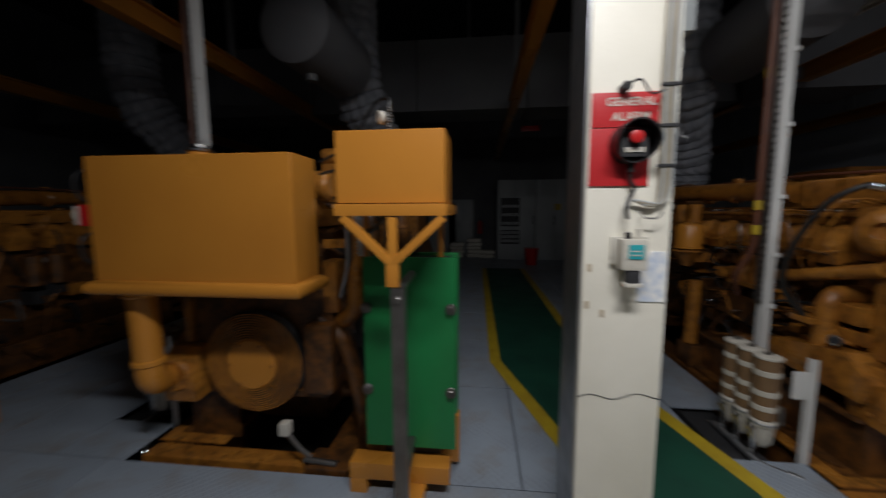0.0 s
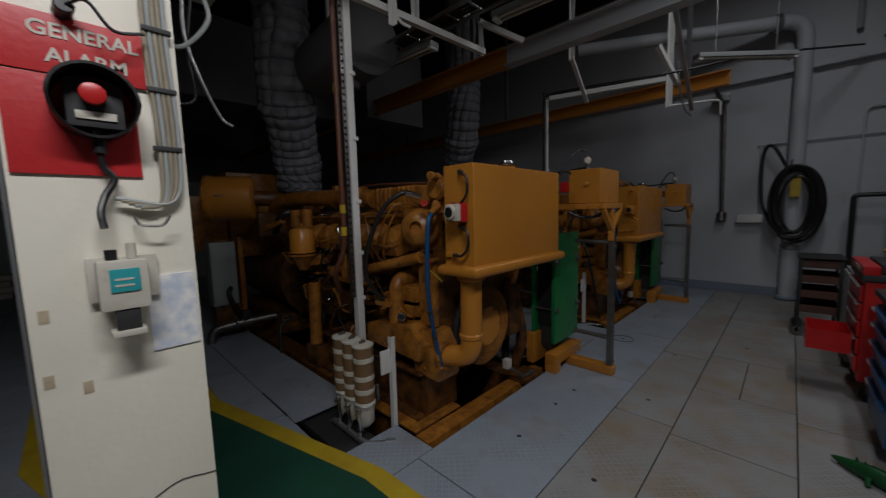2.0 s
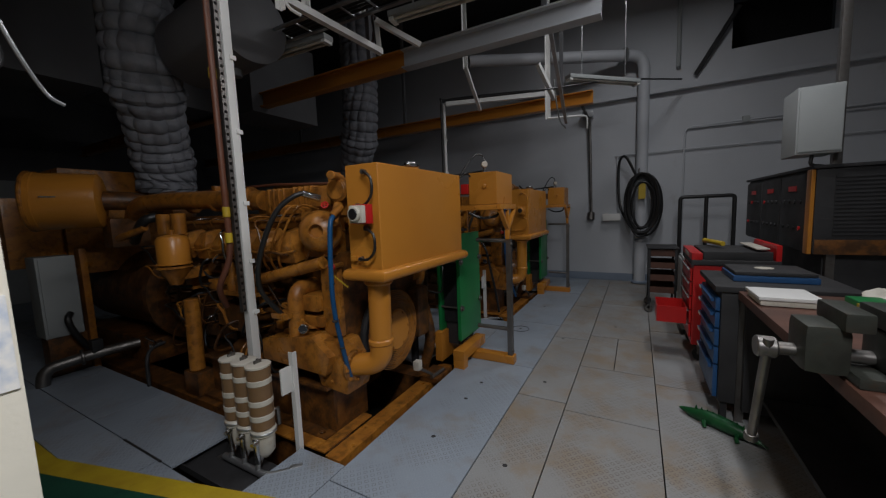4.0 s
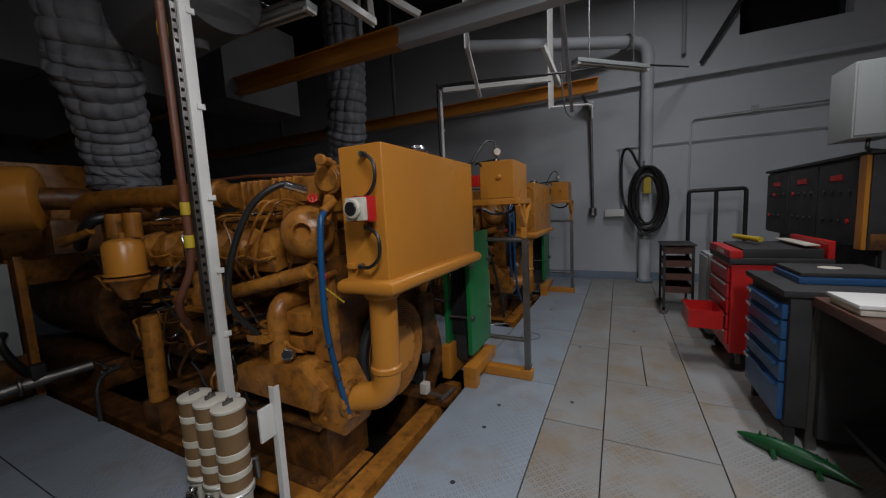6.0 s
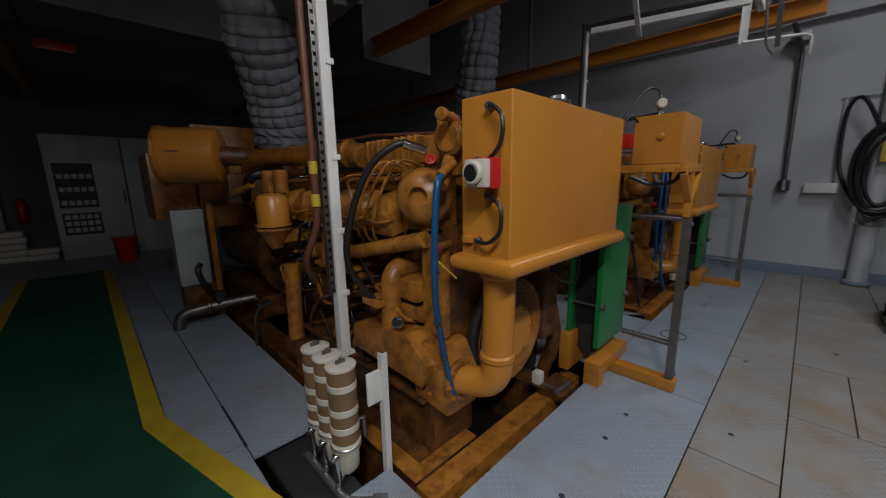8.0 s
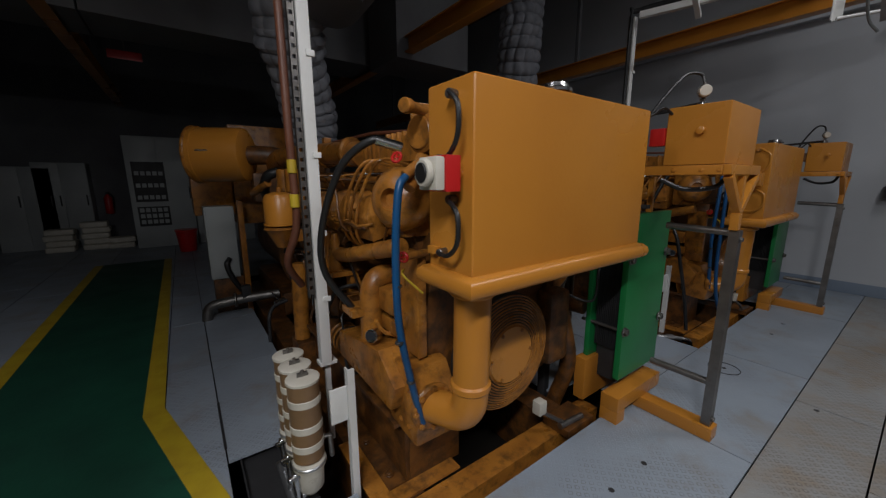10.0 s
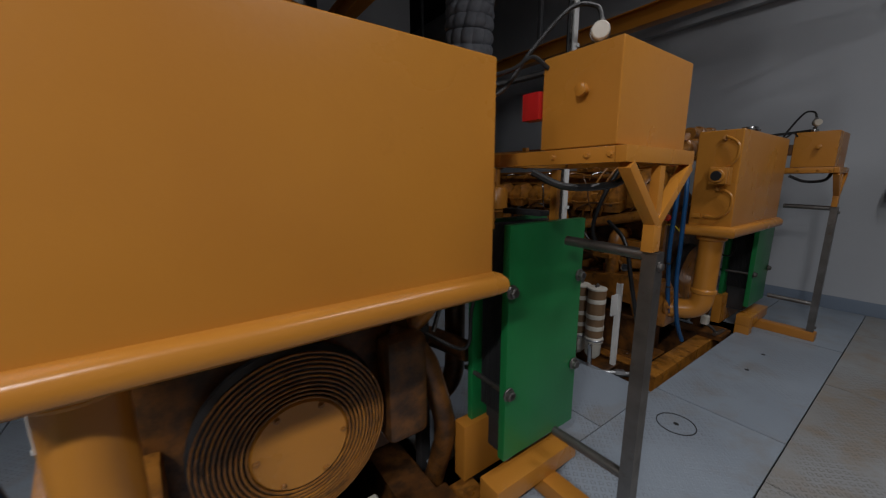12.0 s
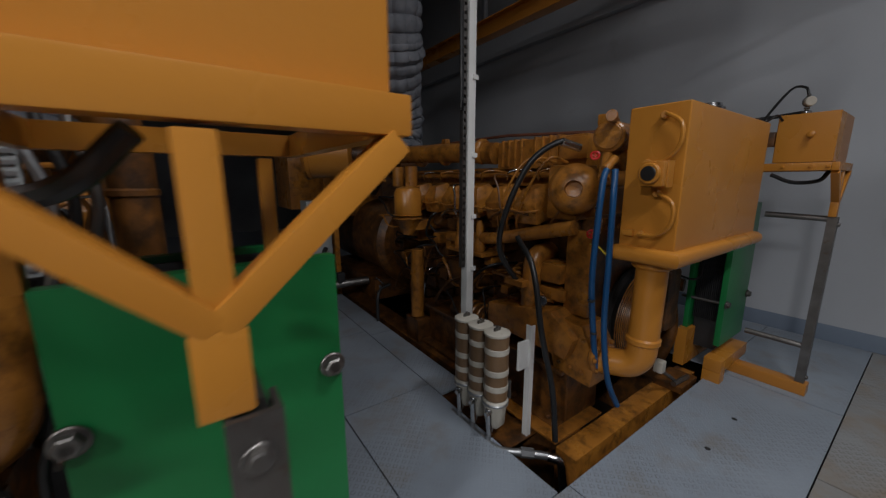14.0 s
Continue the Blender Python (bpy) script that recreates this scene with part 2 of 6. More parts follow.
def tube(bm, path, r, seg=10, radii=None):
    path = [Vector(p) for p in path]
    up = Vector((0.13, 0.21, 1)).normalized()
    rings = []
    nrm = None
    for i, p in enumerate(path):
        d = (path[min(i + 1, len(path) - 1)] - path[max(i - 1, 0)]).normalized()
        if nrm is None:
            nrm = d.cross(up if abs(d.dot(up)) < 0.95 else Vector((1, 0, 0))).normalized()
        nrm = (nrm - d * nrm.dot(d)).normalized()
        bi = d.cross(nrm)
        rr = radii[i] if radii else r
        rings.append([bm.verts.new(p + (nrm * math.cos(2 * math.pi * k / seg) + bi * math.sin(2 * math.pi * k / seg)) * rr) for k in range(seg)])
    for a, b in zip(rings, rings[1:]):
        for k in range(seg):
            bm.faces.new((a[k], a[(k + 1) % seg], b[(k + 1) % seg], b[k]))
    bm.faces.new(rings[0][::-1])
    bm.faces.new(rings[-1])
    return bm


def prism(bm, pts, axis, a, b, bev=0.0):
    """Polygon pushed along an axis from a to b. axis x: pts (y, z); y: (x, z); z: (x, y)."""
    t = bmesh.new()
    def at(p, w):
        return {"x": (w, p[0], p[1]), "y": (p[0], w, p[1]), "z": (p[0], p[1], w)}[axis]
    lo = [t.verts.new(at(p, a)) for p in pts]
    hi = [t.verts.new(at(p, b)) for p in pts]
    t.faces.new(lo)
    t.faces.new(hi)
    for i in range(len(pts)):
        j = (i + 1) % len(pts)
        t.faces.new((lo[i], lo[j], hi[j], hi[i]))
    bmesh.ops.recalc_face_normals(t, faces=t.faces[:])
    if bev:
        bmesh.ops.bevel(t, geom=t.edges[:], offset=bev, segments=2, affect="EDGES", profile=0.7)
    return merge(bm, t)


def bolt(bm, p, d, r=0.018, h=0.016):
    p, d = Vector(p), Vector(d).normalized()
    cyl(bm, p, p + d * h * 0.35, r * 1.35, 12)
    return lathe(bm, p + d * h * 0.3, p + d * h, [(0, r), (0.8, r), (1, r * 0.8)], 6)


def finish(name, bm, material):
    bmesh.ops.recalc_face_normals(bm, faces=bm.faces[:])
    me = bpy.data.meshes.new(name)
    bm.to_mesh(me)
    bm.free()
    me.materials.append(material)
    for p in me.polygons:
        p.use_smooth = True
    me.set_sharp_from_angle(angle=radians(38))
    return me


def base(name, at, label, category, group=""):
    """A thing: an empty at its foot that carries its parts."""
    e = new(name)
    e.empty_display_size = 0.1
    e.location = at
    return tagged(e, label, category, group)


def origin(ob):
    o = Vector((0, 0, 0))
    while ob:
        o += ob.location
        ob = ob.parent
    return o


def part(name, bm, material, parent, label=""):
    """Links a bmesh given in world places as one mesh under a thing or a part."""
    bm.transform(Matrix.Translation(-origin(parent)))
    ob = new(name, finish(name, bm, material))
    ob.parent = parent
    return tagged(ob, label)


def solid(name, bm, material, label="", category="", kind="", group=""):
    return tagged(new(name, finish(name, bm, material)), label, category, group, kind)


N = bmesh.new

# ---- structure ----
SX0, SX1, SY0, SY1, TOP = -10.0, 8.6, -5.0, 13.2, 6.0
floor = solid("floor", box(N(), SX0, SY0, -0.6, SX1, SY1, -0.45), PITM, "near-black bilge floor under painted chequer plates", kind="structure")
solid("wall_north", box(N(), SX0, SY1, -0.6, SX1, SY1 + 0.2, TOP), WALLD, "painted steel wall, dimness put into its grey", kind="structure")
solid("wall_south", box(N(), SX0, SY0 - 0.2, -0.6, SX1, SY0, TOP), WALLM, "pale painted wall", kind="structure")
solid("wall_west", box(N(), SX0 - 0.2, SY0 - 0.2, -0.6, SX0, SY1 + 0.2, TOP), WALLD, "painted steel wall, dimness put into its grey", kind="structure")
w = N()
box(w, SX1, SY0 - 0.2, -0.6, SX1 + 0.25, SY1 + 0.2, 3.75)
box(w, SX1, SY0 - 0.2, 3.75, SX1 + 0.25, -2.75, TOP)
box(w, SX1, -1.36, 3.75, SX1 + 0.25, SY1 + 0.2, TOP)
box(w, SX1, -2.75, 3.75, SX1 + 0.25, -1.36, 4.3)
box(w, SX1, -2.75, 5.25, SX1 + 0.25, -1.36, TOP)
box(w, SX1 + 0.9, -2.9, 4.2, SX1 + 1.0, -1.2, 5.4)
east = solid("wall_east", w, WALLM, "pale grey painted wall with a dark louvre opening high up", kind="structure")
part("ledge", box(N(), SX1 - 0.12, SY0, 3.72, SX1 - 0.002, SY1, 3.80, 0.006), WALLM, east)
# Near-black sheet stands in for the darkness inside the opening.
part("opening_back", box(N(), SX1 + 0.84, -2.9, 4.2, SX1 + 0.89, -1.2, 5.4), CEIL, east)
solid("baseboard", box(N(), SX1 - 0.012, SY0, 0.0, SX1 - 0.002, SY1, 0.16, 0.003), SKIRT, "blue-grey painted skirting band", kind="structure")
solid("ceiling", box(N(), SX0 - 0.2, SY0 - 0.2, TOP, SX1 + 0.25, SY1 + 0.2, TOP + 0.2), CEIL, "steel ceiling, lack of light put into its near-black", kind="structure")


# green walkway with yellow borders
def ribbon(pts_a, pts_b, z):
    bm = N()
    va = [bm.verts.new((x, y, z)) for x, y in pts_a]
    vb = [bm.verts.new((x, y, z)) for x, y in pts_b]
    lo = [bm.verts.new((v.co.x, v.co.y, z - 0.003)) for v in va + vb[::-1]]
    for i in range(len(va) - 1):
        bm.faces.new((va[i], va[i + 1], vb[i + 1], vb[i]))
    ring = va + vb[::-1]
    for i in range(len(ring)):
        j = (i + 1) % len(ring)
        bm.faces.new((ring[i], ring[j], lo[j], lo[i]))
    return bm


RO = [(0.88, 9.7), (0.93, 3.57), (1.40, 1.80), (1.43, 1.3), (1.43, -1.2)]
RI = [(0.76, 9.7), (0.81, 3.52), (1.275, 1.80), (1.30, 1.3), (1.30, -1.2)]
LO = [(-0.28, 9.7), (-0.22, 3.48), (0.33, 1.73), (0.36, 1.2), (0.36, -1.2)]
LI = [(-0.16, 9.7), (-0.10, 3.50), (0.46, 1.73), (0.48, 1.2), (0.48, -1.2)]
solid("walkway", ribbon(LI, RI, 0.004), GRND, "dark green painted walkway on the deck", kind="structure")
solid("walkway_border", ribbon(RI, RO, 0.0045), LINE, "worn yellow painted walkway border", kind="structure")
solid("walkway_border", ribbon(LO, LI, 0.0045), LINE, "worn yellow painted walkway border", kind="structure")

# steel pillar
p = base("pillar", (0.27, 1.36, 0), "cream-painted steel pillar with scuffs and a red alarm patch", "pillar")
tagged(p, kind="structure")
pb = N()
box(pb, 0.13, 1.21, -0.02, 0.46, 1.50, TOP, 0.006)
part("column", pb, CREAM, p)
# Dull grey strip along the pillar's left side face.
part("side_strip", box(N(), 0.120, 1.222, 0, 0.1275, 1.49, TOP, 0.001), GALV, p, "dull grey strip on the left side")
cr = [(0.131 + 0.328 * k / 12, 1.2085, 0.815 + 0.012 * math.sin(k * 0.9) + 0.018 * k / 12) for k in range(13)]
part("paint_crack", tube(N(), cr, 0.0018, 5), DARK, p)
for k, (x, z) in enumerate(((0.205, 1.165), (0.148, 1.355), (0.142, 1.20))):
    part("tape_residue", box(N(), x, 1.2092, z, x + 0.018, 1.2105, z + 0.032, 0.0003), TAPE, p)

sg = base("alarm_sign", (0.27, 1.21, 1.7), "red general alarm sign with white letters on a red panel", "sign")
part("board", box(N(), 0.138, 1.2, 1.925, 0.388, 1.206, 2.055, 0.001), REDSIGN, sg)
part("lower_board", box(N(), 0.138, 1.203, 1.70, 0.362, 1.209, 1.922, 0.001), REDSIGN, sg)
for k, (word, dz, sz) in enumerate((("GENERAL", 2.005, 0.044), ("ALARM", 1.95, 0.044))):
    fc = bpy.data.curves.new("lettering", "FONT")
    fc.body, fc.size, fc.align_x, fc.extrude = word, sz, "CENTER", 0.0006
    fc.offset = 0.0009
    fo = new("lettering", fc)
    fo.location = Vector((0.285, 1.1985, dz)) - sg.location
    fo.rotation_euler = (radians(90), 0, 0)
    fo.parent = sg
    fc.materials.append(OFFW)

ab = base("alarm_button", (0.31, 1.2, 1.8), "red alarm push button in a black round hood", "push button")
hood = N()
for ang0, ang1, r0, r1, y0, y1 in ((0, 360, 0.072, 0.078, 1.09, 1.2),):
    seg = 28
    for k in range(seg):
        a, b2 = 2 * math.pi * k / seg, 2 * math.pi * (k + 1) / seg
        cut = lambda t: 1.10 + 0.05 * max(0.0, -math.sin(t))
        vs = []
        for t in (a, b2):
            vs.append([hood.verts.new((0.315 + r * math.cos(t), y, 1.81 + r * math.sin(t))) for r, y in ((r0, cut(t)), (r1, cut(t)), (r1, y1), (r0, y1))])
        for i in range(4):
            j = (i + 1) % 4
            hood.faces.new((vs[0][i], vs[0][j], vs[1][j], vs[1][i]))
bmesh.ops.remove_doubles(hood, verts=hood.verts[:], dist=0.0004)
part("hood", hood, RUB, ab)
part("housing", box(N(), 0.265, 1.15, 1.755, 0.365, 1.2, 1.86, 0.006), DARK, ab)
part("button", lathe(N(), (0.312, 1.15, 1.825), (0.312, 1.118, 1.825), [(0, 0.02), (0.5, 0.024), (0.9, 0.023), (1, 0.015)], 20), RED, ab, "red mushroom button")
part("label_plate", box(N(), 0.28, 1.146, 1.772, 0.35, 1.151, 1.79, 0.001), OFFW, ab)
part("gland", cyl(N(), (0.315, 1.18, 1.755), (0.315, 1.18, 1.70), 0.014, 14), RUB, ab)
part("lead", tube(N(), smooth_path([(0.315, 1.18, 1.705), (0.318, 1.185, 1.67), (0.335, 1.185, 1.64), (0.315, 1.18, 1.60), (0.303, 1.165, 1.56), (0.305, 1.155, 1.522)]), 0.008, 8), RUB, ab)

ab.location += Vector((-0.03, 0, 0.05))


jb = base("junction_box", (0.3, 1.2, 1.5), "small beige control box with a teal label", "control box")
part("backplate", box(N(), 0.235, 1.19, 1.455, 0.37, 1.206, 1.565, 0.003), OFFW, jb)
part("body", box(N(), 0.25, 1.12, 1.44, 0.345, 1.19, 1.56, 0.012), OFFW, jb)
part("label", box(N(), 0.272, 1.1165, 1.485, 0.327, 1.121, 1.54, 0.001), TEAL, jb, "teal label")
for z in (1.498, 1.513):
    part("label_line", box(N(), 0.28, 1.1155, z, 0.315, 1.118, z + 0.005), OFFW, jb)
part("plug", box(N(), 0.275, 1.125, 1.385, 0.322, 1.165, 1.44, 0.006), DARK, jb)
part("plug_ring", box(N(), 0.265, 1.12, 1.375, 0.33, 1.17, 1.39, 0.004), OFFW, jb)
part("gland", cyl(N(), (0.28, 1.155, 1.56), (0.28, 1.155, 1.585), 0.012, 12), RUB, jb)
part("gland", cyl(N(), (0.318, 1.155, 1.56), (0.318, 1.155, 1.60), 0.010, 12), OFFW, jb)

cb = base("cable_bundle", (0.41, 1.2, 1.6), "bundle of beige cables clipped up the pillar", "cables")
for k in range(5):
    x = 0.395 + 0.011 * k
    part("cable", tube(N(), smooth_path([(x, 1.196 - 0.006 * (k % 2), 3.4), (x + 0.003, 1.195, 2.6), (x - 0.002, 1.194, 2.1), (x + 0.006, 1.193, 1.8), (x - 0.004 * k, 1.19, 1.64), (0.35 - 0.012 * k, 1.185, 1.62 + 0.006 * k)]), 0.0055, 7), (CABB, GREYC, CABB)[k % 3], cb)
for z in (2.07, 1.92, 1.77):
    part("clip", box(N(), 0.388, 1.184, z, 0.45, 1.2, z + 0.012, 0.002), DARK, cb)
part("loose_cable", tube(N(), smooth_path([(0.255, 1.17, 2.07), (0.29, 1.14, 2.08), (0.33, 1.14, 2.03), (0.39, 1.17, 2.05)]), 0.004, 7), RUB, cb)
part("cable_gland", cyl(N(), (0.25, 1.205, 2.065), (0.255, 1.165, 2.07), 0.018, 14), RUB, cb)
part("hook", tube(N(), bent([(0.335, 1.19, 1.60), (0.34, 1.17, 1.575), (0.39, 1.165, 1.572), (0.405, 1.165, 1.60)], 0.02), 0.0035, 6), STEEL, cb)
part("memo", box(N(), 0.345, 1.2055, 1.235, 0.452, 1.2092, 1.44), PAPER, cb, "faded paper memo")

hb = base("hanging_socket_box", (0.62, 1.62, 2.6), "grey junction box with loose hanging cables", "junction box")
part("body", box(N(), 0.53, 1.55, 2.42, 0.68, 1.68, 2.75, 0.008), GREYC, hb)
part("bracket", box(N(), 0.445, 1.56, 2.5, 0.53, 1.6, 2.56, 0.003), GALV, hb)
part("loose_cable", tube(N(), smooth_path([(0.57, 1.6, 2.43), (0.56, 1.58, 2.25), (0.60, 1.58, 2.1), (0.66, 1.6, 1.98), (0.70, 1.6, 1.95)]), 0.006, 7), GALV, hb)
part("loose_cable", tube(N(), smooth_path([(0.63, 1.6, 2.43), (0.64, 1.58, 2.32), (0.55, 1.57, 2.2), (0.45, 1.52, 2.18)]), 0.008, 7), GREYC, hb)
part("loose_cable", tube(N(), smooth_path([(0.60, 1.6, 2.43), (0.57, 1.6, 2.2), (0.58, 1.6, 2.03), (0.47, 1.6, 2.0)]), 0.005, 7), RUB, hb)


for o in (p, sg, ab, jb, cb, hb):
    o.location += Vector((-0.04, 0.034, 0.02))
jb.location.z -= 0.065


# ---- generator sets ----
things = []


def thing(name, at, label, category, group):
    t = base(name, at, label, category, group)
    things.append(t)
    return t


G = "generating sets"
# skid
sk = thing("engine_skid", (2.5, 2.0, -0.45), "grimy yellow steel engine bed frame in the deck pit, shade in its colour", "bed frame", "engine bed frames")
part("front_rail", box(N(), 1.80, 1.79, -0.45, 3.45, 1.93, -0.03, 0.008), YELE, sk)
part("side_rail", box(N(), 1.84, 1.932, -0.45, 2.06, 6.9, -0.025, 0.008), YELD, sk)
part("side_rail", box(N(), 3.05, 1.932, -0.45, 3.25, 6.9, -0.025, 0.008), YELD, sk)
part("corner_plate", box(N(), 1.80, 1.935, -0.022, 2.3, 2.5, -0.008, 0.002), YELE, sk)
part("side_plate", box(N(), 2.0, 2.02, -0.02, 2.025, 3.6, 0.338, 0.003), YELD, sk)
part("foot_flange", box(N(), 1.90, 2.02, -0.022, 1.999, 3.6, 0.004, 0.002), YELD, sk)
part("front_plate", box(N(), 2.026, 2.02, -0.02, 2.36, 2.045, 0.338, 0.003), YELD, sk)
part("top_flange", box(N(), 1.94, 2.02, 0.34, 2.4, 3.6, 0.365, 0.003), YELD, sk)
for x, y in ((1.94, 2.1), (1.94, 2.4), (1.94, 2.8)):
    part("bolt", bolt(N(), (x, y, 0.014), (0, 0, 1)), YELD, sk)
part("drip_shelf", box(N(), 3.0, 1.72, -0.03, 3.28, 1.92, 0.02, 0.004), YELD, sk)

# engine
en = thing("diesel_engine", (2.6, 3.4, -0.03), "large yellow vee diesel engine with pipework, grime and painted shade", "engine", G)
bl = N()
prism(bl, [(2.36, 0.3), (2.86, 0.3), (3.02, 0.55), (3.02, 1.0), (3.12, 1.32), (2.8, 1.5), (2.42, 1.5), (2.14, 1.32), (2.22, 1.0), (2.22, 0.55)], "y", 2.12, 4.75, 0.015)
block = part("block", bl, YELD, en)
part("sump", box(N(), 2.34, 2.3, -0.02, 2.9, 4.6, 0.3, 0.04), YELD, en, "oily yellow sump, shade in its dark colour")
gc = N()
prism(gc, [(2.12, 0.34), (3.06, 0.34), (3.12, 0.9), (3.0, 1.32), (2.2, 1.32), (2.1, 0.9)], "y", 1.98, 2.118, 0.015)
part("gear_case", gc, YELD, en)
for k in range(14):
    a = k / 13
    part("bolt", bolt(N(), (2.17 + 0.9 * (a if a < 1 else 1), 1.982, (1.26 if k % 2 else 0.4)), (0, -1, 0), 0.012, 0.012), YELE, en)
for z in (0.5, 0.66, 0.82):
    for k in range(6):
        part("side_cover", box(N(), 2.19, 2.32 + 0.29 * k, z - 0.07, 2.222, 2.56 + 0.29 * k, z + 0.05, 0.008), YELD, en)
# rocker covers, both banks
rc = N()
lo = [(-0.12, -0.095), (0.12, -0.095), (0.12, 0.095), (-0.12, 0.095)]
tp = [(-0.05, -0.05), (0.08, -0.05), (0.08, 0.05), (-0.05, 0.05)]
levels = [[rc.verts.new((x, y, z)) for x, y in ring] for ring, z in ((lo, -0.14), (lo, -0.005), (tp, 0.085))]
rc.faces.new(levels[0])
rc.faces.new(levels[2])
for a, b2 in zip(levels, levels[1:]):
    for k in range(4):
        rc.faces.new((a[k], a[(k + 1) % 4], b2[(k + 1) % 4], b2[k]))
bmesh.ops.recalc_face_normals(rc, faces=rc.faces[:])
bmesh.ops.bevel(rc, geom=rc.edges[:], offset=0.01, segments=2, affect="EDGES", profile=0.7)
rc_me = finish("rocker_cover", rc, YELE)
for side, sx in ((-1, 2.09), (1, 3.1)):
    for k in range(6):
        yy = 2.42 + 0.285 * k
        ob = new("rocker_cover", rc_me)
        ob.parent = en
        ob.matrix_basis = Matrix.Translation(Vector((sx, yy, 1.42)) - en.location) @ Matrix.Rotation(radians(14 * side), 4, "Y") @ (Matrix.Diagonal((side * -1, 1, 1, 1)))
        if side < 0:
            part("cover_clamp", tube(N(), bent([(sx - 0.09, yy - 0.11, 1.355), (sx - 0.125, yy - 0.1, 1.35), (sx - 0.13, yy, 1.335), (sx - 0.125, yy + 0.1, 1.35), (sx - 0.09, yy + 0.11, 1.355)], 0.02), 0.008, 6), YELE, en)
            part("injector_line", tube(N(), smooth_path([(sx + 0.02, yy, 1.55), (sx - 0.02, yy - 0.05, 1.60), (sx + 0.05, yy - 0.1, 1.62), (2.3, yy - 0.14, 1.6)]), 0.007, 6), CHROME if k % 2 else YELE, en)
            part("exhaust_port", cyl(N(), (sx - 0.02, yy, 1.20), (sx + 0.12, yy, 1.14), 0.07, 14), YELD, en)
# top: inlet manifold, after-cooler with ribs, exhaust pipe
part("inlet_manifold", box(N(), 2.36, 2.2, 1.5, 2.86, 4.7, 1.64, 0.02), YELE, en)
part("fuel_rail", tube(N(), [(2.24, 2.25, 1.585), (2.24, 4.5, 1.585)], 0.022, 10), YELE, en)
part("fuel_rail", tube(N(), [(2.28, 2.25, 1.635), (2.28, 4.3, 1.635)], 0.012, 8), YELE, en)
ac = N()
box(ac, 2.24, 2.15, 1.63, 2.62, 2.95, 1.84, 0.02)
for k in range(9):
    if k != 4:
        part("cooler_rib", box(N(), 2.225, 2.36 + 0.065 * k, 1.65, 2.63, 2.375 + 0.065 * k, 1.85, 0.004), YELE, en)
part("aftercooler", ac, YELE, en)
part("aftercooler_cover", box(N(), 2.2, 2.12, 1.68, 2.245, 2.33, 1.82, 0.01), YELE, en)
part("cross_pipe", tube(N(), [(2.62, 2.2, 1.88), (2.3, 2.9, 1.895), (2.3, 4.3, 1.9)], 0.012, 8), BRN, en)
ex = N()
tube(ex, bent([(2.26, 2.98, 1.76), (2.24, 3.4, 1.79), (2.12, 4.4, 1.82), (2.05, 4.85, 1.8), (2.12, 5.15, 1.62)], 0.22, 6), 0.088, 18)
part("exhaust_manifold", ex, YELE, en)
for yy, r in ((3.1, 0.105), (3.62, 0.10), (4.05, 0.102)):
    part("clamp_band", cyl(N(), (2.235, yy, 1.78), (2.225, yy + 0.05, 1.785), r, 20), YELE, en)
part("clamp_bolt", box(N(), 2.2, 3.62, 1.87, 2.26, 3.68, 1.93, 0.01), YELE, en)
tb = N()
lathe(tb, (2.3, 4.95, 1.75), (2.6, 4.95, 1.75), [(0, 0.1), (0.15, 0.2), (0.5, 0.22), (0.85, 0.2), (1, 0.1)], 24)
tube(tb, bent([(2.48, 4.95, 1.75), (2.66, 5.5, 1.8), (2.68, 5.56, 2.1)], 0.2), 0.2, 24)
part("turbocharger", tb, YELD, en)
# front dome housing
dv = Vector((-0.86, -0.5, 0.05)).normalized()
dc = Vector((2.1, 2.12, 1.49))
dm = N()
lathe(dm, dc, dc + dv * 0.16, [(0, 0.10), (0.05, 0.15), (0.45, 0.152), (0.75, 0.125), (0.95, 0.075), (0.98, 0.05), (0.72, 0.045), (0.70, 0.01)], 32)
part("dome_housing", dm, YELE, en)
part("dome_mount", box(N(), 2.06, 2.08, 1.3, 2.3, 2.3, 1.64, 0.03), YELE, en)
th = N()
cyl(th, (2.2, 1.93, 1.78), (2.04, 1.9, 1.78), 0.085, 24)
cyl(th, (2.045, 1.9, 1.78), (2.03, 1.897, 1.78), 0.07, 24)
box(th, 2.14, 1.88, 1.6, 2.26, 2.02, 1.74, 0.02)
part("thermostat_housing", th, YELE, en)
vh = N()
cyl(vh, (2.1, 1.9, 1.865), (1.94, 1.83, 1.865), 0.022, 16)
cyl(vh, (1.96, 1.84, 1.865), (1.925, 1.825, 1.865), 0.029, 16)
box(vh, 2.04, 1.9, 1.84, 2.1, 1.97, 1.9, 0.008)
part("vent_pipe", vh, YELE, en)
vb = N()
cyl(vb, (1.96, 1.86, 1.55), (2.1, 1.93, 1.72), 0.03, 12)
cyl(vb, (1.93, 1.84, 1.60), (2.02, 1.84, 1.66), 0.024, 12)
part("valve_body", vb, YELE, en)


def handwheel(at, axis, parent):
    hw = N()
    q = Vector(axis).to_track_quat("Z", "Y")
    ring = [Vector(at) + q @ Vector((0.021 * math.cos(t * math.pi / 8), 0.021 * math.sin(t * math.pi / 8), 0)) for t in range(17)]
    tube(hw, ring, 0.006, 6)
    for t in range(4):
        tube(hw, [Vector(at), ring[t * 4]], 0.004, 5)
    return part("handwheel", hw, RED, parent, "red valve handwheel")


handwheel((1.93, 1.9, 1.675), (-1, -0.6, 0.5), en)
handwheel((1.95, 1.9, 1.255), (-1, -0.5, 0), en)
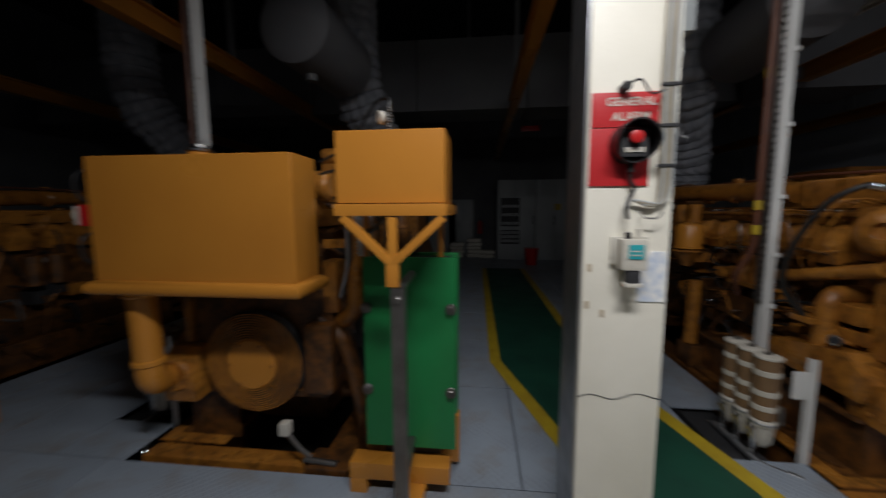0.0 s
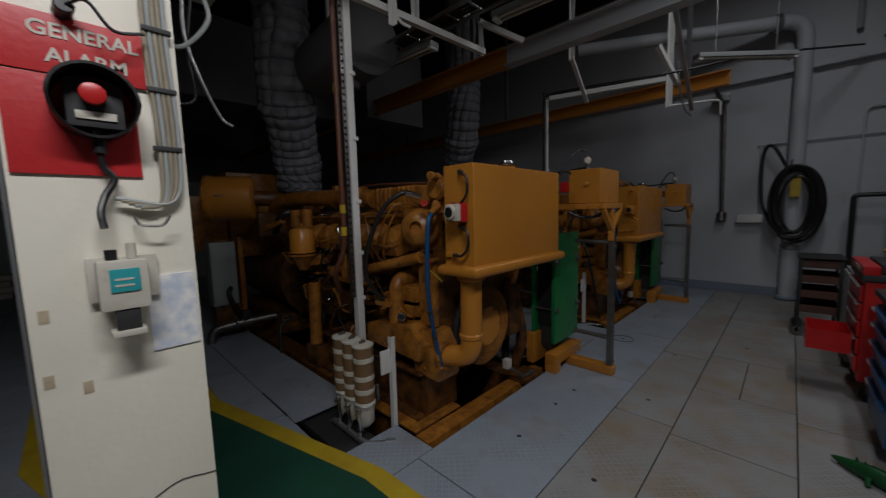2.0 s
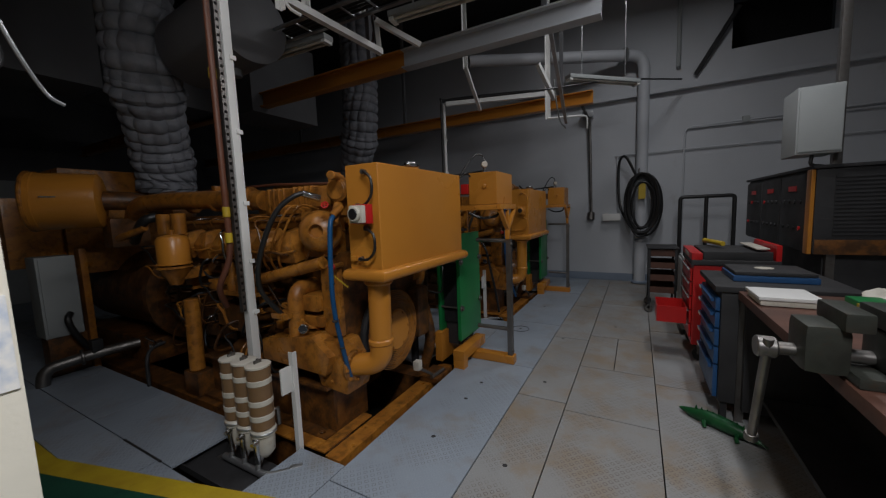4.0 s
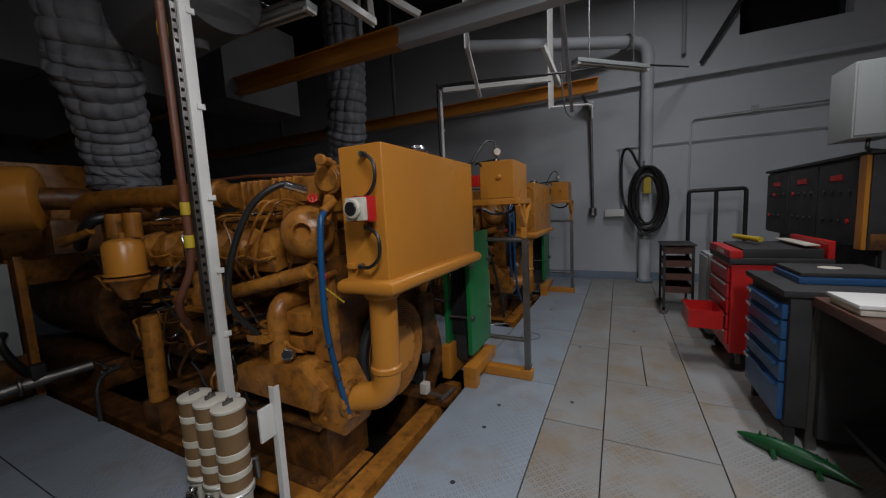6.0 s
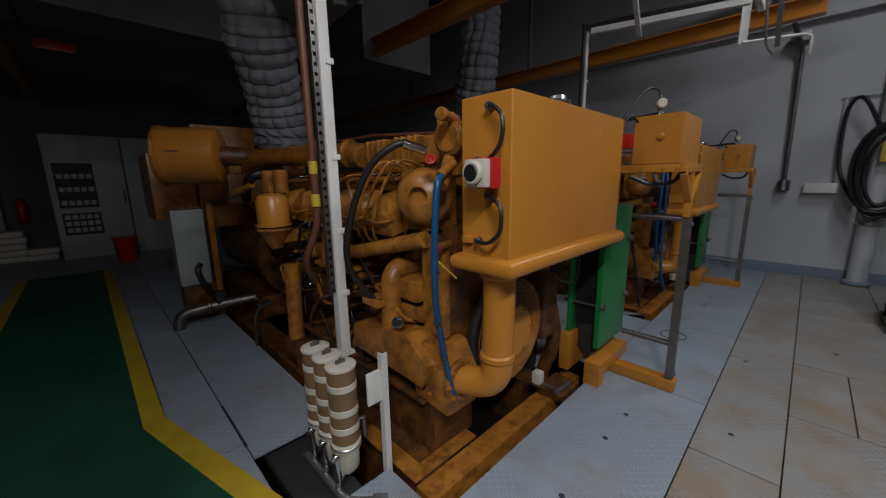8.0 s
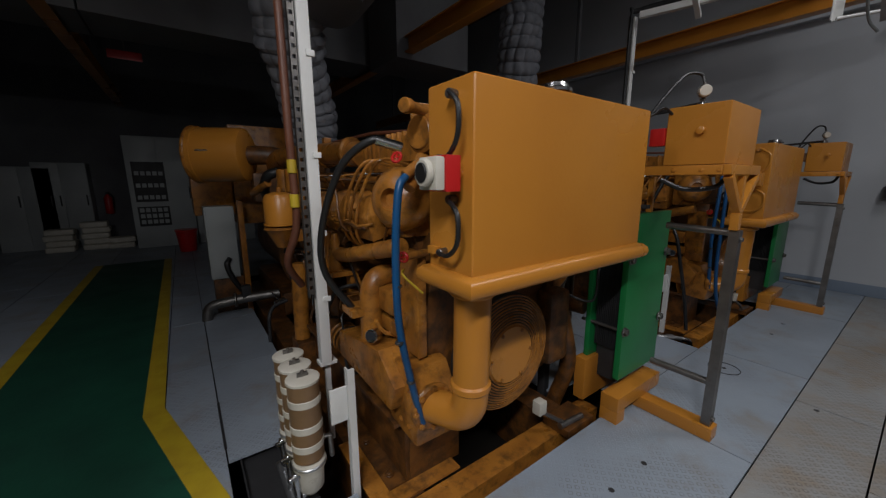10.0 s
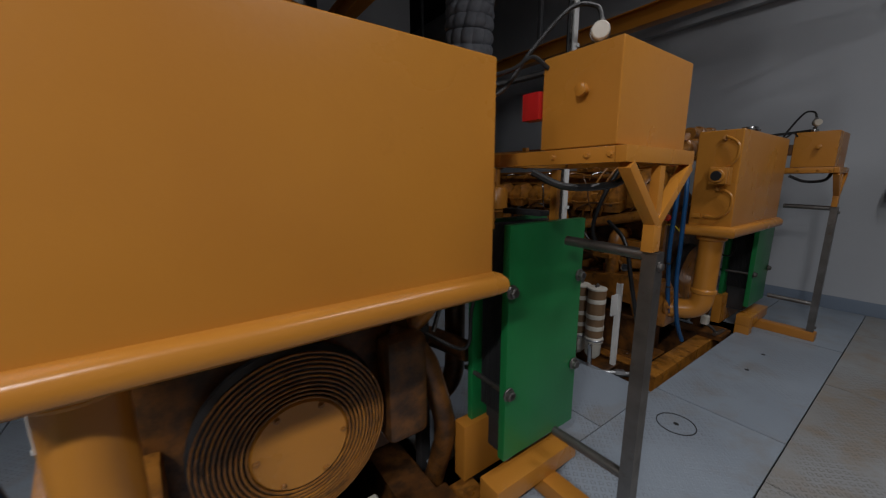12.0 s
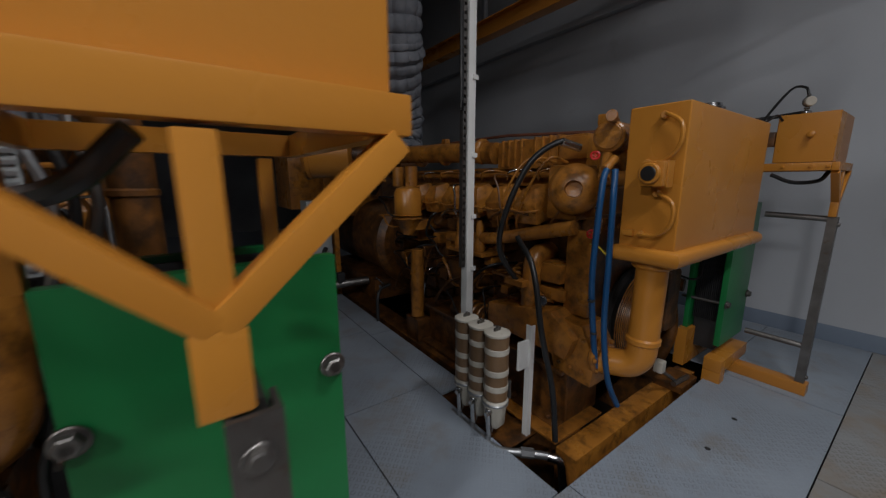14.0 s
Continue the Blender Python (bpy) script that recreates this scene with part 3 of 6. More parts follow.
part("valve_stem", cyl(N(), (1.95, 1.9, 1.255), (2.1, 1.95, 1.25), 0.018, 10), YELE, en)
# side: filters, pumps, pipes
cn = N()
lathe(cn, (1.84, 3.72, 1.22), (1.84, 3.72, 1.49), [(0, 0.12), (0.02, 0.135), (0.06, 0.135), (0.07, 0.125), (0.8, 0.125), (0.93, 0.105), (1, 0.05)], 28)
part("oil_filter", cn, YEL, en, "yellow canister oil filter")
part("oil_filter_stud", cyl(N(), (1.84, 3.72, 1.48), (1.84, 3.72, 1.53), 0.02, 10), YELE, en)
ch = N()
lathe(ch, (1.84, 3.72, 1.21), (1.84, 3.72, 1.04), [(0, 0.125), (0.1, 0.14), (0.2, 0.12), (1, 0.05)], 20)
box(ch, 1.84, 3.65, 1.08, 2.22, 3.8, 1.18, 0.02)
part("filter_head", ch, YELE, en)
for x, y in ((2.0, 3.92), (1.98, 4.15)):
    part("breather", cyl(N(), (x, y, 1.48), (x, y, 1.68), 0.062, 20), YELE, en)
part("breather_hose", tube(N(), smooth_path([(1.95, 4.2, 1.66), (1.86, 4.25, 1.62), (1.85, 4.4, 1.5), (1.9, 4.6, 1.42)]), 0.045, 12), RUB, en)
part("breather_pipe", tube(N(), smooth_path([(1.86, 4.25, 1.56), (1.8, 4.4, 1.5), (1.78, 4.6, 1.46)]), 0.035, 12), YELE, en)
vp = N()
cyl(vp, (1.93, 3.72, 0.2), (1.95, 3.74, 0.88), 0.065, 20)
cyl(vp, (1.945, 3.74, 0.62), (1.946, 3.74, 0.645), 0.072, 20)
part("drain_pipe", vp, YELE, en)
part("drain_foot", box(N(), 1.86, 3.6, -0.024, 2.02, 3.84, 0.2, 0.02), YELD, en)
for k in range(3):
    x, y = 1.98, 2.86 + 0.12 * k
    fp = N()
    lathe(fp, (x, y, 1.0), (x, y, 1.24), [(0, 0.045), (0.3, 0.05), (0.5, 0.03), (0.8, 0.03), (1, 0.018)], 14)
    part("fuel_pump", fp, YELE, en)
part("fuel_pump_shelf", box(N(), 1.92, 2.76, 0.97, 2.24, 3.2, 1.0, 0.006), YELE, en)
part("governor", box(N(), 2.0, 2.95, 0.62, 2.22, 3.3, 0.86, 0.03), YELD, en)
part("starter_motor", cyl(N(), (2.08, 2.75, 0.42), (2.08, 3.25, 0.42), 0.10, 24), YELD, en)
for k in range(5):
    part("starter_ring", cyl(N(), (2.08, 2.8 + 0.07 * k, 0.42), (2.08, 2.825 + 0.07 * k, 0.42), 0.108, 24), YELE, en)
part("water_pipe", tube(N(), bent([(2.02, 3.3, 1.06), (1.99, 2.7, 1.12), (2.02, 2.05, 1.27)], 0.1), 0.045, 14), YELE, en)
part("water_riser", tube(N(), bent([(2.2, 2.35, 1.06), (1.98, 2.32, 1.07), (1.98, 2.34, 0.6)], 0.12, 6), 0.062, 16), YELE, en)
pm = N()
prism(pm, [(1.98, 0.48), (2.66, 0.50), (2.66, 0.66), (2.3, 0.72), (2.1, 0.75), (1.93, 0.62)], "x", 1.9, 2.14, 0.02)
part("water_pump", pm, YELE, en)
pv = N()
prism(pv, [(1.84, 0.34), (2.1, 0.36), (2.16, 0.56), (2.14, 0.72), (1.92, 0.70), (1.82, 0.52)], "x", 1.96, 2.2, 0.025)
part("pump_volute", pv, YELE, en)
for k in range(6):
    part("bolt", bolt(N(), (1.96, 1.9 + 0.04 * (k % 3) * 2, 0.42 + 0.2 * (k // 3)), (-1, 0, 0), 0.012, 0.012), YELE, en)
part("flange", cyl(N(), (2.05, 1.86, 0.53), (2.05, 1.82, 0.53), 0.115, 24), YELE, en)
for k in range(8):
    a = k * math.pi / 4
    part("bolt", bolt(N(), (2.05 + 0.1 * math.cos(a), 1.82, 0.53 + 0.1 * math.sin(a)), (0, -1, 0), 0.012, 0.014), YELE, en)
part("step_bracket", box(N(), 1.86, 2.3, 0.86, 2.02, 2.46, 0.9, 0.006), YELE, en)
part("front_bracket", box(N(), 2.0, 2.12, 0.9, 2.2, 2.3, 1.02, 0.01), YELE, en)
part("front_bracket", box(N(), 2.02, 2.1, 0.78, 2.2, 2.3, 0.86, 0.01), YELE, en)
part("front_plate", box(N(), 2.05, 1.95, 0.72, 2.1, 2.12, 1.25, 0.01), YELE, en)
gg = N()
cyl(gg, (1.94, 2.2, 0.79), (1.90, 2.17, 0.80), 0.035, 20)
part("pressure_gauge", gg, CHROME, en, "chrome pressure gauge")
part("gauge_glass", cyl(N(), (1.902, 2.172, 0.80), (1.897, 2.168, 0.80), 0.028, 20), GLASSY, en)
rnd = random.Random(4)
# Clutter of lines; the dark ones also stand in for shaded cavities.
for k in range(46):
    y0 = 2.15 + rnd.random() * 2.2
    z0 = 0.55 + rnd.random() * 0.75
    y1 = y0 + rnd.uniform(-0.35, 0.35)
    z1 = z0 + rnd.uniform(-0.35, 0.3)
    x0 = 2.0 + rnd.uniform(-0.06, 0.1)
    part("fuel_line", tube(N(), smooth_path([(2.2, y0, z0), (x0, y0 + 0.02, z0 + 0.01), (x0 - 0.03, (y0 + y1) / 2, (z0 + z1) / 2 + 0.05), (x0, y1, z1), (2.2, y1, z1 - 0.02)], 5), rnd.choice((0.007, 0.009, 0.012)), 6), rnd.choice((YELE, YELE, YELD, YELD, RUB, RUB, DARK, CHROME)), en)
for k in range(3):
    yy = 2.26 + 0.09 * k
    part("fuel_line", tube(N(), smooth_path([(2.2, yy, 1.66), (2.04, yy + 0.02, 1.68), (1.97, yy + 0.12, 1.5), (1.98, yy + 0.22, 1.28), (2.1, yy + 0.3, 1.15)], 6), 0.009, 6), YELE, en)
for k in range(24):
    yy, zz = 2.3 + rnd.random() * 2.1, 0.55 + rnd.random() * 0.6
    s = 0.03 + rnd.random() * 0.05
    part("fitting", box(N(), 2.1 - s, yy, zz, 2.23, yy + s * 1.6, zz + s * 1.4, 0.008), rnd.choice((YELE, YELD)), en)
part("oil_hose", tube(N(), smooth_path([(2.02, 2.1, 1.74), (1.93, 2.14, 1.76), (1.82, 2.25, 1.64), (1.75, 2.36, 1.35), (1.77, 2.42, 1.1), (1.9, 2.38, 0.88)], 8), 0.018, 10), RUB, en, "thick black oil hose")
part("hose_end", cyl(N(), (1.95, 2.13, 1.765), (2.06, 2.08, 1.73), 0.024, 12), CHROME, en)
part("coolant_hose", tube(N(), smooth_path([(1.93, 1.83, 1.60), (1.89, 1.82, 1.54), (1.87, 1.82, 1.3), (1.88, 1.83, 1.0), (1.93, 1.83, 0.72), (1.99, 1.83, 0.47)], 8), 0.0165, 10), BLUEH, en, "blue coolant hose")
for z in (1.4, 1.15, 0.9, 0.7):
    part("hose_tie", cyl(N(), (1.877 + (0.05 if z < 0.8 else 0), 1.825, z), (1.877 + (0.05 if z < 0.8 else 0), 1.825, z + 0.012), 0.0185, 10), DARK, en)
part("yellow_wire", tube(N(), smooth_path([(1.95, 1.9, 1.2), (1.9, 1.82, 1.2), (1.97, 1.78, 1.12)]), 0.005, 6), LINE, en)
# off side: data plate, hoses and lines
part("data_panel", box(N(), 3.285, 1.99, 1.33, 3.365, 2.01, 1.64, 0.004), GREYC, en, "grey instrument panel")
part("panel_bracket", box(N(), 3.05, 2.012, 1.38, 3.36, 2.03, 1.44, 0.004), YELE, en)
for k in range(12):
    part("panel_rib", box(N(), 3.29, 1.984, 1.345 + 0.024 * k, 3.36, 1.989, 1.355 + 0.024 * k), GALV, en)
part("off_side_downpipe", tube(N(), bent([(3.0, 2.2, 1.80), (3.535, 2.17, 1.78), (3.53, 2.17, 0.35), (3.1, 2.2, 0.3)], 0.16, 7), 0.058, 18), YELD, en)
for zz in (1.5, 1.05, 0.6):
    part("pipe_band", cyl(N(), (3.533, 2.17, zz), (3.533, 2.17, zz + 0.03), 0.064, 18), YELD, en)
part("off_side_manifold", lathe(N(), (3.0, 2.22, 2.0), (3.52, 2.2, 2.02), [(0, 0.06), (0.3, 0.06), (0.32, 0.075), (0.4, 0.075), (0.42, 0.06), (0.78, 0.06), (0.8, 0.072), (0.9, 0.072), (0.92, 0.035), (1, 0.03)], 24), YELE, en)
part("manifold_saddle", box(N(), 3.0, 2.14, 1.74, 3.22, 2.3, 1.95, 0.02), YELE, en)
part("manifold_valve", lathe(N(), (3.5, 2.14, 2.0), (3.56, 2.12, 2.0), [(0, 0.03), (0.3, 0.03), (0.35, 0.04), (1, 0.036)], 14), YELE, en)
part("rocker_cover", box(N(), 3.1, 2.1, 1.78, 3.46, 2.28, 1.86, 0.02), YELD, en)
part("lifting_eye", lathe(N(), (3.36, 2.02, 1.9), (3.46, 2.02, 1.9), [(0, 0.02), (0.2, 0.026), (0.8, 0.026), (1, 0.018)], 14), CHROME, en)
part("black_lead", tube(N(), smooth_path([(3.2, 1.98, 2.02), (3.36, 1.96, 1.97), (3.5, 1.85, 1.96), (3.6, 1.6, 1.98), (3.6, 1.45, 1.99)], 6), 0.013, 8), RUB, en, "black rubber lead")
for k in range(3):
    part("braided_hose", tube(N(), smooth_path([(3.34 + 0.05 * k, 2.05, 1.84), (3.35 + 0.05 * k, 2.0, 1.7), (3.40 + 0.04 * k, 1.99, 1.5), (3.36 + 0.03 * k, 2.0, 1.25), (3.3, 2.05, 1.0 - 0.1 * k)], 6), 0.012, 8), (GALV, RUB, STEEL)[k], en)
    part("hose_fitting", cyl(N(), (3.34 + 0.05 * k, 2.05, 1.8), (3.34 + 0.05 * k, 2.055, 1.86), 0.017, 8), CHROME, en)
part("junction_box", box(N(), 3.3, 2.06, 1.1, 3.44, 2.14, 1.26, 0.01), YELE, en)
for k in range(16):
    y0, z0 = 2.05 + rnd.random() * 1.6, 0.6 + rnd.random() * 1.0
    y1, z1 = y0 + rnd.uniform(-0.3, 0.3), z0 - rnd.uniform(0.1, 0.5)
    x0 = 3.2 + rnd.uniform(-0.03, 0.08)
    part("off_side_line", tube(N(), smooth_path([(3.06, y0, z0), (x0, y0, z0 + 0.02), (x0 + 0.02, (y0 + y1) / 2, (z0 + z1) / 2), (x0, y1, z1), (3.02, y1, z1)], 5), rnd.choice((0.009, 0.013, 0.018)), 7), rnd.choice((RUB, RUB, GALV, YELD, YELE)), en)
for k in range(8):
    yy, zz, q2 = 2.05 + rnd.random() * 1.2, 0.6 + rnd.random() * 0.7, 0.05 + rnd.random() * 0.07
    part("off_side_fitting", box(N(), 3.0, yy, zz, 3.1 + q2, yy + q2 * 1.5, zz + q2 * 1.3, 0.012), rnd.choice((YELE, YELD, DARK)), en)
part("off_side_filter", cyl(N(), (3.22, 2.75, 0.9), (3.22, 2.75, 1.2), 0.075, 24), YELD, en)
part("off_side_filter", cyl(N(), (3.22, 2.95, 0.9), (3.22, 2.95, 1.2), 0.075, 24), YELD, en)
oh = N()
cyl(oh, (3.0, 1.95, 1.78), (3.16, 1.92, 1.78), 0.085, 24)
cyl(oh, (3.155, 1.92, 1.78), (3.17, 1.917, 1.78), 0.07, 24)
box(oh, 2.94, 1.88, 1.6, 3.06, 2.02, 1.74, 0.02)
part("thermostat_housing", oh, YELE, en)
part("water_bridge", tube(N(), [(2.2, 1.97, 1.84), (3.1, 1.97, 1.84)], 0.04, 14), YELE, en)
part("off_side_riser", tube(N(), bent([(3.12, 2.05, 0.85), (3.26, 2.02, 0.95), (3.27, 2.04, 1.6), (3.12, 2.1, 1.78)], 0.14, 6), 0.055, 16), YELE, en)
for k in range(4):
    part("braided_hose", tube(N(), smooth_path([(3.14, 1.92 + 0.05 * k, 1.66), (3.24, 1.9 + 0.05 * k, 1.6 - 0.02 * k), (3.25, 1.92 + 0.06 * k, 1.3), (3.16, 2.0 + 0.05 * k, 1.05)], 6), 0.011, 8), (GALV, RUB, GALV, STEEL)[k], en)
    part("hose_fitting", cyl(N(), (3.12, 1.92 + 0.05 * k, 1.67), (3.17, 1.915 + 0.05 * k, 1.655), 0.016, 8), CHROME, en)
part("off_side_cover", box(N(), 3.06, 1.96, 0.95, 3.16, 2.12, 1.3, 0.02), YELE, en)
# fan and guard at the front
for k in range(11):
    r = 0.178 + 0.0155 * k
    ring = [(2.595 + r * math.cos(t * math.pi / 20), 1.85 + 0.03 * (k / 10) ** 2, 0.62 + r * math.sin(t * math.pi / 20)) for t in range(41)]
    part("guard_ring", tube(N(), ring, 0.0045, 5), YELE, en)
fd = N()
cyl(fd, (2.595, 1.875, 0.62), (2.595, 1.845, 0.62), 0.172, 40)
part("fan_hub", fd, YEL, en)
for k in range(6):
    a = k * math.pi / 3
    part("bolt", bolt(N(), (2.595 + 0.15 * math.cos(a), 1.845, 0.62 + 0.15 * math.sin(a)), (0, -1, 0), 0.009, 0.01), YELE, en)
# Backing coloured dark for the shade between the guard rings.
part("fan_shroud", cyl(N(), (2.595, 1.915, 0.62), (2.595, 1.975, 0.62), 0.345, 40), DARK, en)
part("crank_cover", box(N(), 2.95, 1.86, 0.42, 3.15, 1.99, 0.9, 0.055, None, 4), YELD, en)
part("sensor", box(N(), 2.80, 1.79, 0.17, 2.865, 1.85, 0.255, 0.008), OFFW, en, "white sensor housing")
part("sensor_pipe", tube(N(), [(2.84, 1.82, 0.18), (2.95, 1.78, 0.1), (3.02, 1.78, 0.05)], 0.015, 8), STEEL, en)
part("return_pipe", tube(N(), bent([(3.0, 2.0, 0.9), (3.2, 1.98, 0.75), (3.32, 1.95, 0.3), (3.3, 2.1, -0.2)], 0.15, 6), 0.055, 16), YELD, en)
part("outlet_pipe", tube(N(), [(2.98, 1.77, 0.04), (3.2, 1.76, 0.03)], 0.02, 12), STEEL, en)

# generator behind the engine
gn = thing("generator", (2.6, 5.8, -0.03), "yellow alternator behind the engine, half darkness put into its colour", "generator", G)
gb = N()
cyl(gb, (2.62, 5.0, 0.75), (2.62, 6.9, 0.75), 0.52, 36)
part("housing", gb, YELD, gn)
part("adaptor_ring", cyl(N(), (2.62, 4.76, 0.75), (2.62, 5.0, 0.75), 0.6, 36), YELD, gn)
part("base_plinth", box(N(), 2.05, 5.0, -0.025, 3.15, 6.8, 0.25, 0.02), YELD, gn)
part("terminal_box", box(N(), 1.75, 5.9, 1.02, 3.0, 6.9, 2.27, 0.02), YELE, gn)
part("terminal_box", box(N(), 1.30, 5.95, 1.15, 1.748, 6.8, 1.92, 0.02), YELE, gn)
ar = thing("air_cleaner", (1.75, 5.1, 1.62), "big round yellow air cleaner drum beside the engine", "air cleaner", G)
al = N()
lathe(al, (1.37, 5.27, 1.85), (1.84, 5.02, 1.85), [(0, 0.26), (0.03, 0.285), (0.12, 0.29), (0.13, 0.28), (0.86, 0.28), (0.95, 0.275), (0.99, 0.24), (1, 0.1)], 36)
part("drum", al, YEL, ar)
part("end_rim", cyl(N(), (1.362, 5.274, 1.85), (1.392, 5.258, 1.85), 0.297, 36), YELE, ar)
part("latch", box(N(), 1.40, 4.94, 1.87, 1.52, 4.965, 1.89, 0.005), CHROME, ar)
part("latch_bolt", cyl(N(), (1.35, 4.95, 1.88), (1.48, 4.91, 1.88), 0.008, 8), CHROME, ar)
part("bracket", box(N(), 1.85, 4.98, 1.35, 2.2, 5.2, 1.66, 0.02), YELD, ar)
part("outlet", tube(N(), bent([(1.82, 5.03, 1.85), (2.05, 4.94, 1.85), (2.3, 4.95, 1.78)], 0.1), 0.1, 16), YELD, ar)
cg = thing("control_cabinet", (1.65, 5.5, -0.02), "pale grey control cabinet on a yellow stand", "cabinet", "grey control cabinets")
part("body", box(N(), 1.50, 5.36, 0.48, 1.80, 5.66, 1.34, 0.008), GREYC, cg)
part("door", box(N(), 1.52, 5.345, 0.5, 1.78, 5.358, 1.32, 0.004), GREYC, cg)
part("stand", box(N(), 1.84, 5.36, -0.02, 1.9, 5.5, 1.40, 0.005), YELE, cg)
part("foot", box(N(), 1.52, 5.4, 0.0, 1.83, 5.62, 0.475, 0.01), YELD, cg)
part("cable_gland", tube(N(), smooth_path([(1.7, 5.33, 0.72), (1.66, 5.28, 0.66), (1.7, 5.27, 0.5), (1.8, 5.3, 0.3)]), 0.03, 10), RUB, cg)

cg.location += Vector((-0.125, 0.11, -0.055))
# exhaust riser in quilted lagging
ed = thing("exhaust_riser", (2.48, 4.95, 2.0), "exhaust riser wrapped in quilted grey lagging", "exhaust pipe", "exhaust risers")
lg = N()
path = smooth_path([(2.68, 5.56, 2.0), (2.67, 5.52, 2.25), (2.58, 5.4, 2.6), (2.42, 5.15, 3.0), (2.3, 4.95, 3.5), (2.28, 4.9, 4.3), (2.28, 4.9, 6.0)], 72)
seg = 110
prev = None
dist = 0.0
last = path[0]
for i, pt in enumerate(path):
    dist += (pt - last).length
    last = pt
    d = (path[min(i + 1, len(path) - 1)] - path[max(i - 1, 0)]).normalized()
    q = d.to_track_quat("Z", "Y")
    row = []
    band = dist / 0.15
    gz = abs(math.sin(math.pi * (band + 0.1 * noise.noise((dist * 3, 2.0, 0.5))))) ** 0.42
    lump = 1.0 + 0.14 * max(0.0, 1 - abs(dist - 1.25) / 0.16) ** 0.5 + 0.05 * (dist > 1.25) + 0.06 * max(0.0, 1 - abs(dist - 0.45) / 0.08) ** 0.5
    for k in range(seg):
        a = 2 * math.pi * k / seg
        ga = abs(math.sin(6.0 * a + 0.35 * noise.noise((math.floor(band) * 1.7, 2 * math.cos(a), 2 * math.sin(a))))) ** 0.42
        r = 0.335 * lump * (0.74 + 0.14 * gz + 0.12 * ga) + 0.014 * noise.noise((2.3 * math.cos(a), 2.3 * math.sin(a), dist * 7))
        row.append(lg.verts.new(pt + q @ Vector((r * math.cos(a), r * math.sin(a), 0))))
    if prev:
        for k in range(seg):
            lg.faces.new((prev[k], prev[(k + 1) % seg], row[(k + 1) % seg], row[k]))
    prev = row
part("lagging", lg, LAG, ed)
for dz in (0.03, 0.46, 1.0):
    c = path[min(len(path) - 1, int(dz * 72 / 0.32))]
    part("binding_wire", tube(N(), [c + Vector((0.335 * math.cos(t * math.pi / 12), 0.335 * math.sin(t * math.pi / 12), 0.01 * math.sin(t))) for t in range(25)], 0.004, 5), DARK, ed)
sl = thing("exhaust_silencer", (2.05, 3.9, 3.1), "large grey horizontal exhaust silencer under the ceiling", "silencer", "silencers")
ss = N()
lathe(ss, (2.2, 3.3, 3.5), (2.3, 4.6, 3.5), [(0, 0.1), (0.02, 0.3), (0.06, 0.38), (0.94, 0.38), (0.98, 0.3), (1, 0.1)], 36)
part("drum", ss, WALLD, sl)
part("hanger", box(N(), 2.2, 3.6, 3.82, 2.26, 3.65, 6.0, 0.004), GALV, sl)
part("hanger", box(N(), 2.25, 4.3, 3.82, 2.31, 4.35, 6.0, 0.004), GALV, sl)
part("drain_boss", cyl(N(), (2.22, 3.7, 3.13), (2.22, 3.7, 3.05), 0.06, 16), WALLD, sl)
sl.location.x += 0.35

# header tank
tk = thing("header_tank", (2.6, 1.63, 1.16), "yellow painted sheet-steel cooling header tank", "tank", "header tanks")
part("body", box(N(), 2.0, 1.5, 1.24, 3.18, 1.77, 1.925, 0.012, seg=3), YEL, tk)
mo = N()
prof = [(0.0, 1.245), (-0.02, 1.24), (-0.038, 1.222), (-0.042, 1.2), (-0.036, 1.178), (-0.02, 1.165), (0.0, 1.162)]
corners = [(2.0, 1.5), (3.18, 1.5), (3.18, 1.77), (2.0, 1.77)]
rings = []
for (cx, cy), (sx, sy) in zip(corners, ((-1, -1), (1, -1), (1, 1), (-1, 1))):
    rings.append([mo.verts.new((cx - sx * o, cy - sy * o, z)) for o, z in prof])
for i in range(4):
    a, b2 = rings[i], rings[(i + 1) % 4]
    for k in range(len(prof) - 1):
        mo.faces.new((a[k], a[k + 1], b2[k + 1], b2[k]))
mo.faces.new([r[-1] for r in rings])
mo.faces.new([r[0] for r in rings])
part("moulding", mo, YEL, tk)
cp = N()
cyl(cp, (2.58, 1.63, 1.925), (2.58, 1.63, 1.955), 0.06, 28)
part("filler_neck", cp, YEL, tk)
part("filler_cap", lathe(N(), (2.58, 1.63, 1.955), (2.58, 1.63, 1.995), [(0, 0.068), (0.3, 0.07), (0.5, 0.055), (0.9, 0.05), (1, 0.02)], 28), CHROME, tk, "chrome filler cap")
for za, zb in ((1.87, 1.66), (1.515, 1.315)):
    hs = part("sight_hose", tube(N(), smooth_path([(1.995, 1.6, za), (1.95, 1.57, za - 0.002), (1.935, 1.505, (za + zb) / 2 + 0.055), (1.935, 1.505, (za + zb) / 2 - 0.04), (1.945, 1.57, zb + 0.004), (1.96, 1.65, zb)], 7), 0.009, 8), RUB, tk, "black sight hose")
    part("hose_nut", cyl(N(), (2.0, 1.6, za), (1.962, 1.593, za), 0.017, 10), STEEL, tk)
    part("hose_nut", cyl(N(), (2.0, 1.66, zb), (1.958, 1.645, zb), 0.015, 10), STEEL, tk)
part("lug", box(N(), 1.97, 1.69, 1.30, 1.999, 1.74, 1.33, 0.004), YEL, tk)
dp = N()
tube(dp, bent([(2.125, 1.64, 1.165), (2.125, 1.65, 0.55), (2.05, 1.86, 0.53)], 0.16, 8), 0.078, 22)
part("down_pipe", dp, YEL, tk)
